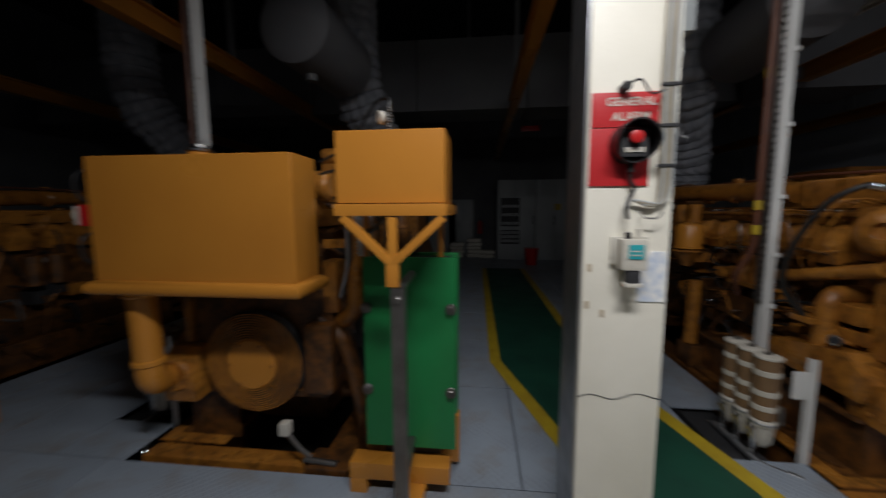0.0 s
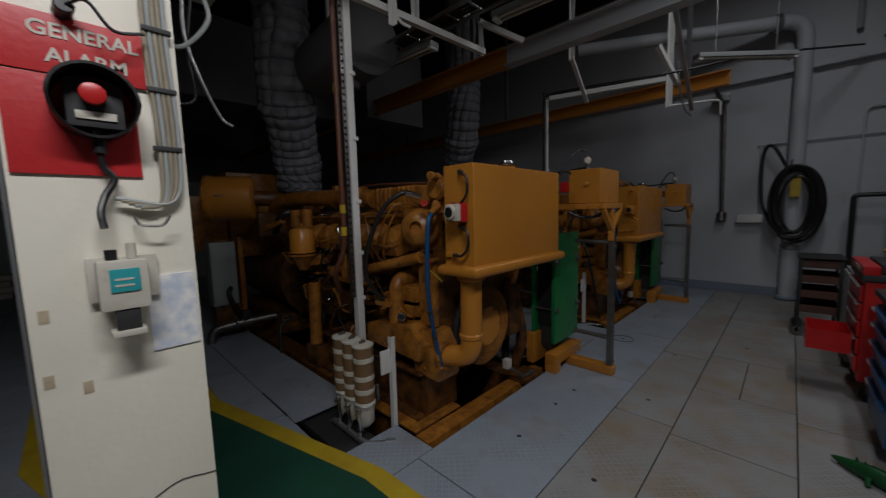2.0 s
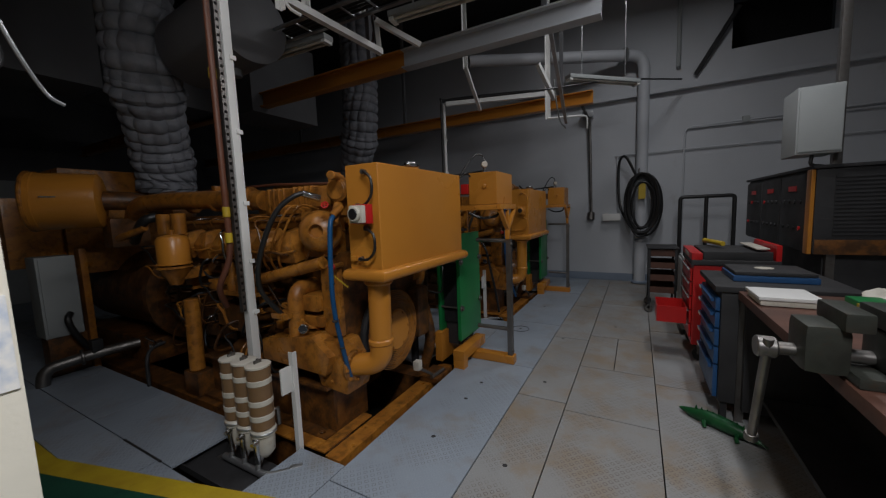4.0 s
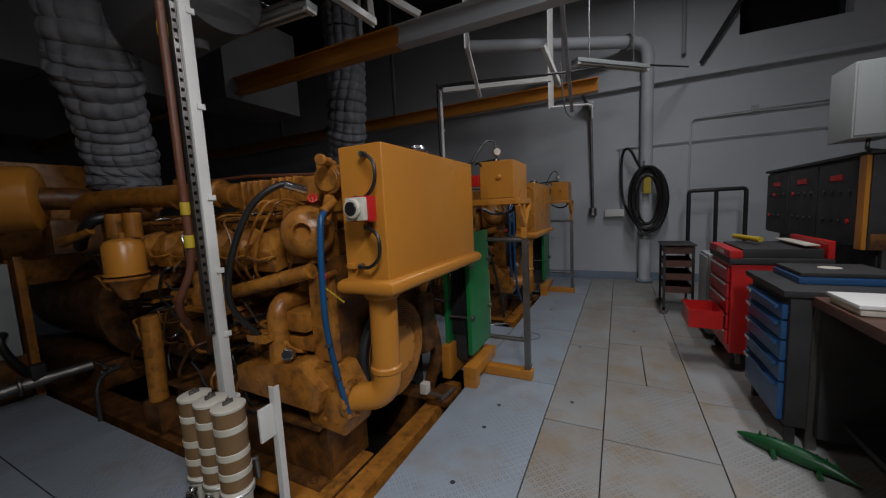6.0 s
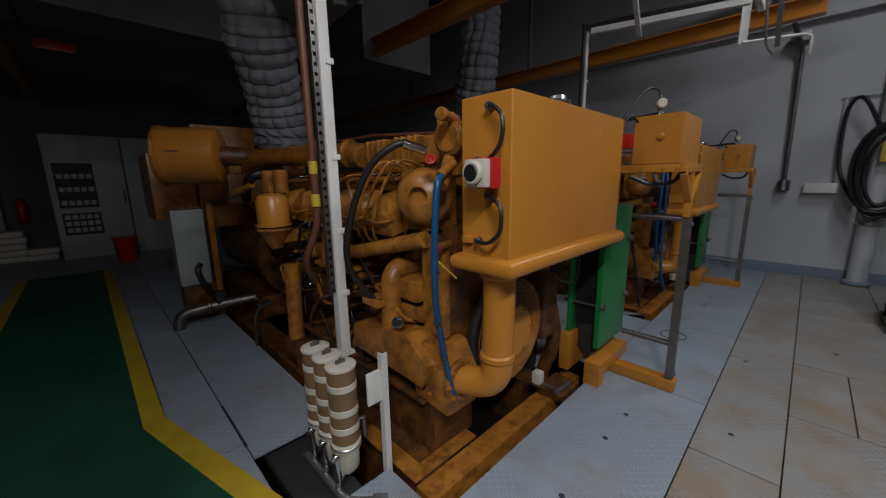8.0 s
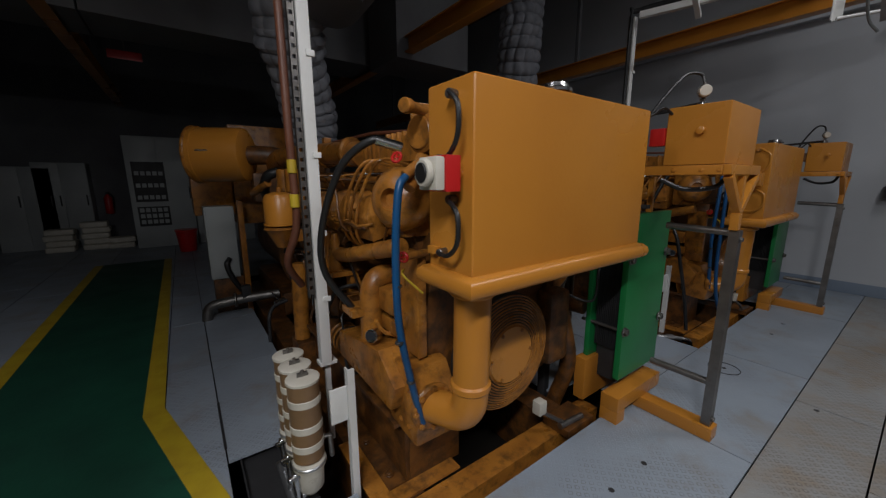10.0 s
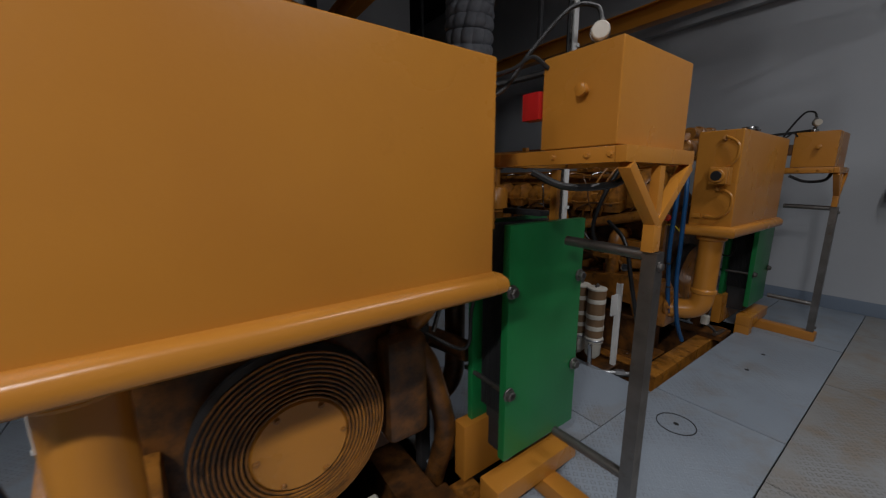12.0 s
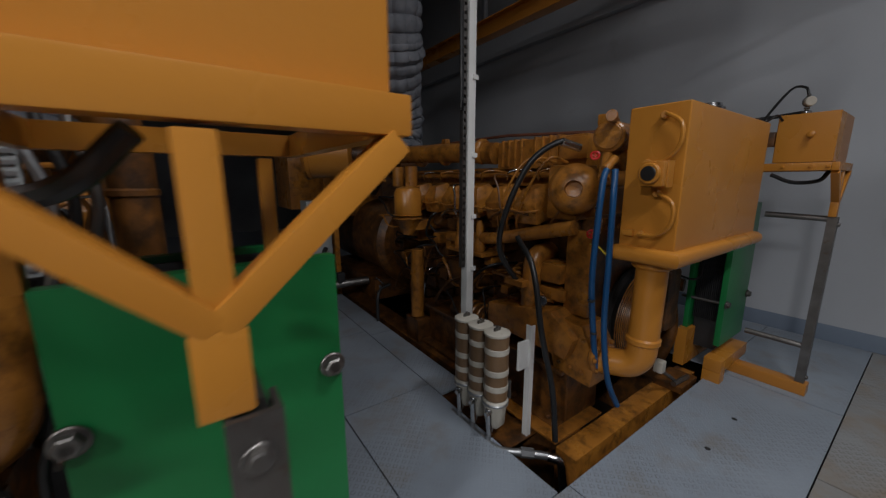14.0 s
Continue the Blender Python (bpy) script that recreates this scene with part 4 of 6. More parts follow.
part("pipe_collar", cyl(N(), (2.125, 1.642, 1.165), (2.125, 1.642, 1.12), 0.1, 24), YEL, tk)
part("pipe_collar", cyl(N(), (2.125, 1.648, 0.735), (2.125, 1.648, 0.69), 0.088, 24), YEL, tk)
part("support_leg", box(N(), 3.26, 2.12, -0.45, 3.32, 2.18, 1.3, 0.004), DARK, tk)

sw = thing("isolator_switch", (1.93, 1.58, 1.6), "red and white rotary isolator switch on the tank side", "switch", "isolator switches")
part("back_box", box(N(), 1.905, 1.525, 1.545, 1.965, 1.64, 1.665, 0.006), RED, sw)
part("front_plate", box(N(), 1.868, 1.53, 1.55, 1.904, 1.635, 1.66, 0.01), OFFW, sw)
part("collar", cyl(N(), (1.868, 1.583, 1.607), (1.846, 1.583, 1.607), 0.047, 24), OFFW, sw)
part("knob", cyl(N(), (1.848, 1.583, 1.607), (1.840, 1.583, 1.607), 0.033, 24), RUB, sw, "black rotary knob")
part("conduit_stub", cyl(N(), (1.965, 1.575, 1.605), (2.002, 1.575, 1.605), 0.02, 14), YEL, sw)

# plate heat exchanger with its guard frame
hx = thing("plate_heat_exchanger", (3.55, 1.65, -0.03), "green plate heat exchanger standing on a yellow frame", "heat exchanger", "heat exchangers")
part("front_plate", box(N(), 3.31, 1.56, 0.275, 3.83, 1.60, 1.385, 0.005), GRN, hx)
part("back_plate", box(N(), 3.31, 1.79, 0.275, 3.83, 1.825, 1.385, 0.005), GRN, hx)
for k in range(14):
    part("plate", box(N(), 3.36, 1.605 + 0.013 * k, 0.45, 3.78, 1.609 + 0.013 * k, 1.37, 0.001), DARK, hx)
for x in (3.325, 3.805):
    for z in (0.62, 1.10):
        part("tie_bolt", tube(N(), [(x, 1.53, z), (x, 1.86, z)], 0.012, 8), STEEL, hx)
        part("nut", bolt(N(), (x, 1.56, z), (0, -1, 0), 0.024, 0.03), STEEL, hx)
part("top_bar", box(N(), 3.54, 1.6, 1.405, 3.6, 1.84, 1.43, 0.003), DARK, hx)
st = N()
box(st, 3.22, 1.50, 0.10, 3.80, 1.62, 0.20, 0.006)
box(st, 3.22, 1.50, -0.02, 3.32, 1.62, 0.099, 0.006)
box(st, 3.24, 1.76, 0.05, 3.84, 1.84, 0.36, 0.006)
part("stand", st, YEL, hx)
part("stand_foot", box(N(), 3.40, 1.62, 0.2, 3.74, 1.78, 0.45, 0.006), DARK, hx)
part("pipe", tube(N(), bent([(3.34, 1.86, 0.7), (3.3, 2.1, 0.7), (3.1, 2.3, 0.75)], 0.1), 0.055, 14), YELD, hx)
part("cable", tube(N(), smooth_path([(3.3, 1.75, 1.1), (3.24, 1.72, 0.98), (3.22, 1.74, 0.8), (3.1, 1.9, 0.85)]), 0.009, 7), RUB, hx)

hx.location += Vector((0.11, 0.09, -0.015))
gf = thing("guard_frame", (3.72, 1.25, 0), "bare tarnished steel guard frame on a yellow foot", "guard frame", "guard frames")
po = prism(N(), [(3.692, 1.24), (3.692, 1.19), (3.75, 1.19), (3.75, 1.24), (3.742, 1.24), (3.742, 1.198), (3.70, 1.198), (3.70, 1.24)], "z", 0.086, 1.30)
part("post", po, STEEL, gf, "tarnished steel channel post")
part("top_rail", tube(N(), [(3.72, 1.22, 1.285), (3.71, 1.565, 1.295)], 0.021, 14), STEEL, gf)
part("bottom_rail", tube(N(), [(3.72, 1.22, 0.36), (3.70, 1.565, 0.37)], 0.021, 14), STEEL, gf)
part("foot_beam", box(N(), 3.67, 1.17, 0.0, 3.77, 1.75, 0.085, 0.006), YEL, gf)
for z in (0.13, 1.25):
    part("bolt", bolt(N(), (3.72, 1.19, z), (0, -1, 0), 0.014, 0.014), STEEL, gf)

gf.location.x -= 0.03

# small tank on its triangular bracket
br = thing("tank_bracket", (3.66, 1.37, 1.3), "yellow welded shelf bracket with a triangular front brace", "bracket", "tank brackets")
sf = N()
box(sf, 3.42, 1.20, 1.605, 3.90, 1.235, 1.655, 0.004)
box(sf, 3.42, 1.725, 1.605, 3.90, 1.76, 1.655, 0.004)
box(sf, 3.42, 1.236, 1.605, 3.45, 1.724, 1.655, 0.004)
box(sf, 3.87, 1.236, 1.605, 3.90, 1.724, 1.655, 0.004)
part("shelf_frame", sf, YEL, br)
for xa in (3.455, 3.885):
    d = Matrix.Translation((xa, 1.218, 1.60))
    v = Vector((3.668 - xa, 0, -0.20))
    d = d @ v.to_track_quat("Z", "Y").to_matrix().to_4x4()
    part("brace", box(N(), -0.02, -0.017, 0.0, 0.02, 0.017, v.length, 0.004, d), YEL, br)
part("centre_post", box(N(), 3.65, 1.203, 1.395, 3.688, 1.233, 1.599, 0.004), YEL, br)
part("foot", box(N(), 3.641, 1.198, 1.303, 3.695, 1.238, 1.40, 0.004), YEL, br)
part("back_leg", box(N(), 3.37, 1.725, 1.35, 3.40, 1.76, 1.60, 0.003), YEL, br)
part("back_leg", box(N(), 3.80, 1.725, 1.35, 3.83, 1.76, 1.60, 0.003), YEL, br)
for x in (3.45, 3.58, 3.8):
    part("bolt", bolt(N(), (3.42, 1.25 + (x - 3.45) * 0.6, 1.63), (-1, 0, 0), 0.009, 0.01), YEL, br)
part("cable_loop", tube(N(), smooth_path([(3.36, 1.5, 1.58), (3.42, 1.4, 1.53), (3.55, 1.3, 1.54), (3.62, 1.27, 1.6)]), 0.013, 8), RUB, br)
sm = thing("small_tank", (3.66, 1.37, 1.656), "small yellow box tank with a gauge on top", "tank", "small tanks")
part("body", box(N(), 3.42, 1.235, 1.657, 3.89, 1.52, 1.962, 0.008, seg=3), YEL, sm)
part("knob", lathe(N(), (3.42, 1.35, 1.83), (3.385, 1.35, 1.83), [(0, 0.012), (0.4, 0.012), (0.5, 0.02), (0.9, 0.02), (1, 0.012)], 16), YEL, sm)
part("switch", box(N(), 3.405, 1.522, 1.765, 3.46, 1.60, 1.86, 0.006), RED, sm, "red switch box")
part("filler", cyl(N(), (3.61, 1.43, 1.962), (3.61, 1.43, 2.0), 0.03, 16), CHROME, sm)
gp = N()
for k in range(9):
    cyl(gp, (3.61, 1.43, 2.0 + 0.012 * k), (3.61, 1.43, 2.009 + 0.012 * k), 0.016 if k % 2 else 0.011, 12)
part("spring_pipe", gp, STEEL, sm)
part("gauge", cyl(N(), (3.585, 1.42, 2.055), (3.565, 1.405, 2.055), 0.03, 24), OFFW, sm, "round white gauge")
part("gauge_rim", cyl(N(), (3.592, 1.425, 2.055), (3.586, 1.421, 2.055), 0.034, 24), STEEL, sm)
part("thin_hose", tube(N(), smooth_path([(3.61, 1.43, 2.1), (3.6, 1.45, 2.15), (3.52, 1.5, 2.14), (3.4, 1.56, 2.0), (3.3, 1.6, 1.86), (3.18, 1.6, 1.82)], 8), 0.008, 8), RUB, sm)
part("thin_hose", tube(N(), smooth_path([(3.42, 1.5, 1.93), (3.36, 1.52, 1.96), (3.3, 1.55, 1.92), (3.19, 1.58, 1.88)]), 0.007, 8), RUB, sm)

# duplex filter bank in front of the engine
fl = thing("filter_bank", (1.64, 2.36, -0.05), "three brown and white fuel filter canisters in a row", "fuel filters", "filter banks")
for k, yy in enumerate((2.22, 2.365, 2.505)):
    can = part("canister", cyl(N(), (1.64, yy, 0.28), (1.64, yy, 0.70), 0.073, 28), TAN, fl, "brown canister")
    for z in (0.34, 0.44, 0.575):
        part("white_band", cyl(N(), (1.64, yy, z), (1.64, yy, z + 0.05), 0.0755, 28), OFFW, can)
    part("lid", lathe(N(), (1.64, yy, 0.695), (1.64, yy, 0.715), [(0, 0.078), (0.6, 0.078), (0.8, 0.07), (1, 0.02)], 28), OFFW, can)
    part("wing_nut", box(N(), 1.615, yy - 0.006, 0.71, 1.665, yy + 0.006, 0.735, 0.003), STEEL, can)
    part("stud", cyl(N(), (1.64, yy, 0.71), (1.64, yy, 0.745), 0.008, 8), STEEL, can)
    part("bowl", lathe(N(), (1.64, yy, 0.28), (1.64, yy, 0.08), [(0, 0.07), (0.05, 0.078), (0.2, 0.078), (0.25, 0.066), (0.8, 0.062), (1, 0.03)], 24), OFFW, fl)
    part("clamp", cyl(N(), (1.64, yy, 0.245), (1.64, yy, 0.27), 0.082, 24), GALV, fl)
    part("valve", cyl(N(), (1.575, yy - 0.02, 0.05), (1.565, yy - 0.02, 0.24), 0.018, 12), CHROME, fl)
    part("valve_arm", tube(N(), [(1.64, yy, 0.2), (1.56, yy - 0.03, 0.22), (1.53, yy - 0.035, 0.22)], 0.014, 10), CHROME, fl)
    part("elbow", tube(N(), smooth_path([(1.62, yy, 0.1), (1.575, yy - 0.02, 0.07), (1.56, yy - 0.02, 0.02)]), 0.017, 10), GALV, fl)
    part("port", tube(N(), [(1.70, yy, 0.36), (1.745, yy - 0.01, 0.36), (1.75, yy - 0.01, 0.24)], 0.014, 10), STEEL, fl)
part("manifold_pipe", tube(N(), bent([(1.56, 2.56, 0.02), (1.56, 2.1, 0.02), (1.68, 2.0, 0.02), (1.8, 1.9, 0.0)], 0.08, 6), 0.022, 12), GALV, fl, "galvanised manifold pipe")
part("union_nut", cyl(N(), (1.66, 2.02, 0.02), (1.72, 1.97, 0.015), 0.03, 6), GALV, fl)
part("end_elbow", tube(N(), bent([(1.78, 1.92, 0.0), (1.83, 1.86, -0.01), (1.84, 1.84, -0.2)], 0.05), 0.026, 12), CHROME, fl)
for yy in (2.15, 2.6):
    part("support", box(N(), 1.545, yy, -0.3, 1.575, yy + 0.03, 0.0, 0.003), STEEL, fl)
fs = N()
box(fs, 1.82, 2.115, -0.03, 1.855, 2.123, 0.73)
box(fs, 1.82, 2.123, -0.03, 1.827, 2.155, 0.73)
part("stand_post", fs, WHT, fl, "white angle-iron post")
part("stand_plate", box(N(), 1.735, 2.13, 0.46, 1.818, 2.145, 0.64, 0.003), WHT, fl)
fl.location += Vector((-0.075, -0.005, -0.04))
tray = thing("drip_tray", (1.6, 2.52, -0.06), "dark recessed steel drip tray in the deck", "tray", "drip trays")
dt = N()
box(dt, 1.445, 2.175, -0.06, 1.755, 2.875, -0.052)
box(dt, 1.445, 2.175, -0.052, 1.452, 2.875, -0.014)
box(dt, 1.445, 2.868, -0.052, 1.755, 2.875, -0.014)
part("pan", dt, DARK, tray)
tray.location += Vector((-0.145, -0.075, 0))

# floor pipe elbow beside the cabinet
fe = thing("floor_pipe", (1.5, 5.0, 0), "grey steel pipe rising out of the deck", "pipe", "floor pipes")
part("pipe", tube(N(), bent([(1.33, 5.05, -0.05), (1.35, 5.06, 0.16), (1.7, 5.0, 0.2), (2.1, 4.9, 0.22)], 0.12, 6), 0.055, 14), STEEL, fe)
part("flange", cyl(N(), (1.62, 5.01, 0.195), (1.65, 5.005, 0.196), 0.085, 18), STEEL, fe)
part("valve", box(N(), 1.7, 4.94, 0.2, 1.8, 5.04, 0.36, 0.02), DARK, fe)
fv = thing("drain_valve", (1.75, 4.2, 0), "steel drain valve on a bent black pipe", "valve", "drain valves")
part("pipe", tube(N(), bent([(1.86, 4.0, 0.36), (1.72, 3.98, 0.34), (1.66, 3.92, 0.26), (1.65, 3.9, -0.02)], 0.06), 0.018, 10), DARK, fv)
part("body", cyl(N(), (1.74, 4.0, 0.35), (1.84, 4.02, 0.37), 0.03, 12), CHROME, fv)
part("lever", tube(N(), [(1.78, 4.0, 0.39), (1.74, 4.1, 0.44)], 0.008, 6), CHROME, fv)


fe.location += Vector((-0.06, 0.27, 0))
fv.location += Vector((0.1, 0.38, 0))


# cable pole
def cable_pole(top, cabled=True):
    pl = base("cable_pole", (1.79, 2.69, 0), "white cable trunking pole with perforated strut and cables", "pole", "cable poles")
    t = N()
    box(t, 1.768, 2.655, 0.52, 1.828, 2.72, top, 0.004)
    part("trunking", t, WHT, pl)
    s = N()
    for k in range(int((top - 0.95) / 0.05)):
        box(s, 1.734, 2.668, 0.95 + 0.05 * k, 1.758, 2.674, 0.98 + 0.05 * k)
    box(s, 1.729, 2.665, 0.93, 1.735, 2.70, top)
    box(s, 1.754, 2.665, 0.93, 1.760, 2.70, top)
    part("perforated_strut", s, STEEL, pl, "perforated steel strut")
    part("foot", box(N(), 1.76, 2.66, 0.50, 1.86, 2.74, 0.52, 0.002), WHT, pl)
    part("leg", box(N(), 1.80, 2.70, -0.03, 1.83, 2.73, 0.50, 0.002), WHT, pl)
    for z in (0.9, 1.28, 1.7, 2.2, 2.7):
        part("clip", box(N(), 1.80, 2.645, z, 1.842, 2.655, z + 0.03, 0.002), WHT, pl)
    if cabled:
        part("cable", tube(N(), smooth_path([(1.70, 2.69, top), (1.695, 2.69, 2.3), (1.70, 2.7, 1.7), (1.705, 2.72, 1.35), (1.66, 2.8, 1.12), (1.75, 2.9, 0.95)], 8), 0.021, 10), BRN, pl, "thick brown cable")
        for z in (1.44, 1.62, 2.55):
            part("cable_tag", cyl(N(), (1.70, 2.70, z), (1.70, 2.70, z + 0.07), 0.025, 10), LINE, pl)
    pl.location += Vector((-0.012, -0.1, 0))
    return pl


pole_b = cable_pole(5.9)
pole_c = cable_pole(3.25, False)

# copies for the other sets
for t in things:
    for ox in (-4.42, 3.5):
        dz = -0.03 if ox > 0 and t.name.startswith(("header_tank", "isolator")) else 0.0
        if ox > 0 and t.name.startswith("exhaust_silencer"):
            continue
        dx = 0.0
        if ox < 0:
            dx = {"header_tank": -0.05, "isolator_switch": -0.05, "small_tank": 0.055, "tank_bracket": 0.055, "guard_frame": 0.055, "plate_heat_exchanger": 0.02, "exhaust_silencer": -0.35}.get(t.name, 0.0)
        c = copy_thing(t, Matrix.Translation(t.location + Vector((ox + dx, 0, dz))))
        if ox > 0 and t.name == "header_tank":
            for piece in c.children:
                if piece.name.startswith(("sight_hose", "hose_nut")):
                    piece.data = piece.data.copy()
                    piece.data.materials[0] = YEL
                    tagged(piece, "yellow painted sight hose")
        if ox > 0 and t.name.startswith("exhaust_riser"):
            c.location.x += 0.1
        if ox > 0 and t.name == "drip_tray":
            c.location.x += 0.24
            tagged(c, "rusty brown recessed drip tray in the deck")
            for piece in c.children:
                piece.data = piece.data.copy()
                piece.data.materials[0] = YELD
        if ox > 0 and t.name == "small_tank":
            for piece in c.children:
                if piece.name.startswith("switch"):
                    piece.data = piece.data.copy()
                    piece.data.materials[0] = YELD
                    tagged(piece, "grimy yellow switch box")
        if ox > 0 and t.name == "diesel_engine":
            part("coolant_hose", tube(N(), smooth_path([(5.46, 1.80, 1.60), (5.43, 1.78, 1.45), (5.44, 1.78, 1.1), (5.45, 1.78, 0.75), (5.52, 1.77, 0.42), (5.62, 1.75, 0.22)], 8), 0.0165, 10), BLUEH, c, "blue coolant hose")
            part("drain_hose", tube(N(), smooth_path([(5.3, 2.30, 1.2), (5.22, 2.1, 1.05), (5.2, 2.0, 0.7), (5.26, 1.95, 0.35), (5.25, 1.9, 0.05)], 8), 0.017, 10), RUB, c, "black drain hose")
        if ox > 0 and t.name.startswith("isolator"):
            tagged(c, "yellow painted rotary isolator switch on the tank side", "switch", "isolator switches")
            for piece in c.children:
                if not piece.name.startswith("knob"):
                    piece.data = piece.data.copy()
                    piece.data.materials[0] = YEL
    if t.name in ("diesel_engine", "engine_skid", "header_tank", "generator", "plate_heat_exchanger", "exhaust_riser", "air_cleaner"):
        copy_thing(t, Matrix.Translation(t.location + Vector((-7.9, 0, 0))))
pole_c.location += Vector((3.49, 0.17, 0))
copy_thing(pole_b, Matrix.Translation(pole_b.location + Vector((-4.42, 0, 0))))

# ---- overhead ----
def i_beam(name, x, y0, y1, z, material, label):
    b = base(name, (x, (y0 + y1) / 2, z), label, "beam", "lifting beams")
    m = N()
    box(m, x - 0.075, y0, z, x + 0.075, y1, z + 0.016, 0.003)
    box(m, x - 0.075, y0, z + 0.2, x + 0.075, y1, z + 0.216, 0.003)
    box(m, x - 0.006, y0, z + 0.016, x + 0.006, y1, z + 0.2)
    part("beam", m, material, b)
    y = y0 + 0.5
    while y < y1:
        part("hanger", box(N(), x - 0.03, y, z + 0.216, x + 0.03, y + 0.06, TOP, 0.003), WALLD, b)
        y += 3.4
    return b


for x, ys in ((-7.3, -3.0), (-3.57, -3.0), (0.22, 1.9), (4.1, 2.655), (7.13, 0.78)):
    i_beam("lifting_beam", x, ys, 12.8, 3.38, YEL, "yellow overhead lifting beam running down the hall")
i_beam("lifting_beam", 4.1, 0.4, 2.65, 3.38, WALLM, "white painted end of an overhead lifting beam")

# ventilation trunk across the hall behind the silencers
vt = base("ventilation_trunk", (0, 6.8, 3.5), "dark grey sheet-metal ventilation trunk hung under the ceiling", "duct")
for k in range(7):
    part("trunk_panel", box(N(), -9.5 + 2.0 * k, 6.5, 3.45, -7.52 + 2.0 * k, 7.4, 4.7, 0.01), WALLD, vt)
for k in range(6):
    part("hanger", box(N(), -8.6 + 2.0 * k, 6.9, 4.7, -8.55 + 2.0 * k, 6.95, TOP), GALV, vt)
ct = base("ceiling_trunk", (5.0, 4.6, 3.6), "grey sheet-metal air trunk beside the exhaust riser", "duct")
part("panel", box(N(), 3.9, 5.4, 3.3, 5.2, 6.3, 4.6, 0.01), WALLD, ct)
part("hanger", box(N(), 4.5, 5.8, 4.6, 4.56, 5.86, TOP), GALV, ct)


def angle_bar(name, a, b, w, parent, material=None):
    a, b = Vector(a), Vector(b)
    q = (b - a).to_track_quat("Z", "Y").to_matrix().to_4x4()
    m = N()
    L = (b - a).length
    box(m, -w / 2, -w / 2, 0, w / 2, -w / 2 + 0.006, L, 0, Matrix.Translation(a) @ q)
    box(m, -w / 2, -w / 2 + 0.006, 0, -w / 2 + 0.006, w / 2, L, 0, Matrix.Translation(a) @ q)
    return part(name, m, material or WHT, parent)


tr = base("cable_tray", (2.8, 2.3, 3.1), "white angle-iron cable tray frame under the ceiling", "cable tray")
angle_bar("rail", (1.2, 2.40, 3.15), (3.26, 2.31, 3.15), 0.055, tr)
angle_bar("drop", (3.26, 2.31, 3.12), (3.23, 2.31, 3.44), 0.055, tr)
angle_bar("rail", (3.2, 2.31, 3.43), (3.46, 1.95, 3.2), 0.05, tr)
angle_bar("hanger", (2.35, 2.36, 3.15), (2.35, 2.36, 6.0), 0.05, tr)
angle_bar("hanger", (3.0, 2.32, 3.42), (3.0, 2.32, 6.0), 0.05, tr)
for k in range(4):
    part("cable", tube(N(), smooth_path([(1.2, 2.43 + 0.02 * k, 3.19), (2.2, 2.40 + 0.02 * k, 3.18), (3.1, 2.36 + 0.015 * k, 3.19), (3.22, 2.36, 3.34), (3.22, 2.37, 3.5), (3.5, 2.5, 3.62)]), 0.012, 7), (RUB, BRN, RUB, DARK)[k], tr)
angle_bar("stub", (2.05, 2.3, 3.02), (2.05, 2.3, 3.5), 0.05, tr)
part("stub_hook", tube(N(), smooth_path([(2.07, 2.3, 3.12), (2.12, 2.28, 3.05), (2.2, 2.26, 3.03)]), 0.012, 8), WHT, tr)

tr.location += Vector((0.08, 0.12, 0.12))
ld = base("cable_ladder", (3.2, 2.9, 3.4), "perforated steel cable ladder with fluorescent fittings", "cable ladder")
for off in (0.0, 0.24):
    angle_bar("side_rail", (2.9 + off, 0.6, 3.52), (2.6 + off, 6.0, 3.46), 0.04, ld, GALV)
for k in range(18):
    yy = 0.8 + 0.28 * k
    part("rung", box(N(), 2.9 - 0.0556 * (yy - 0.6), yy, 3.49, 3.16 - 0.0556 * (yy - 0.6), yy + 0.02, 3.50), GALV, ld)
for k in range(3):
    part("cable", tube(N(), smooth_path([(2.98 + 0.05 * k, 0.6, 3.53), (2.9 + 0.05 * k, 2.5, 3.52), (2.75 + 0.05 * k, 6.0, 3.47)]), 0.014, 7), (RUB, DARK, RUB)[k], ld)
for yy in (1.0, 4.0):
    part("hanger", box(N(), 2.98, yy, 3.55, 3.02, yy + 0.04, TOP), GALV, ld)


def fluorescent(at, direction, lit=False, label="unlit twin fluorescent fitting under the ceiling"):
    at, d = Vector(at), Vector(direction).normalized()
    f = base("fluorescent_light", at, label, "ceiling light", "fluorescent fittings")
    q = Matrix.Translation(at) @ d.to_track_quat("X", "Z").to_matrix().to_4x4()
    # White housing coloured grey to stand in for the dim light on it.
    part("housing", box(N(), -0.65, -0.07, 0.02, 0.65, 0.07, 0.075, 0.008, q), GREYC, f)
    for s in (-0.035, 0.035):
        part("tube", cyl(N(), q @ Vector((-0.6, s, 0.005)), q @ Vector((0.6, s, 0.005)), 0.013, 12), TUBE if lit else OFFW, f)
    for s in (-0.62, 0.62):
        part("end_cap", box(N(), s - 0.025, -0.06, -0.012, s + 0.025, 0.06, 0.02, 0.004, q), WHT, f)
    for s in (-0.4, 0.4):
        c = q @ Vector((s, 0, 0.07))
        part("hanger", cyl(N(), c, (c.x, c.y, TOP), 0.008, 8), GALV, f)
    return f


fluorescent((3.35, 1.6, 3.5), (0.1, -1, 0.02))
fluorescent((3.1, 3.6, 3.42), (-0.06, 1, 0))
fluorescent((6.57, 0.57, 3.525), (0.6, -0.62, 0.0))
# Fittings made up to carry the added lamps.
for lx, ly, lz, lp in ADDED_LAMPS:
    fluorescent((lx, ly, lz), (1, 0, 0), True, "added lit twin fluorescent fitting, out of view")

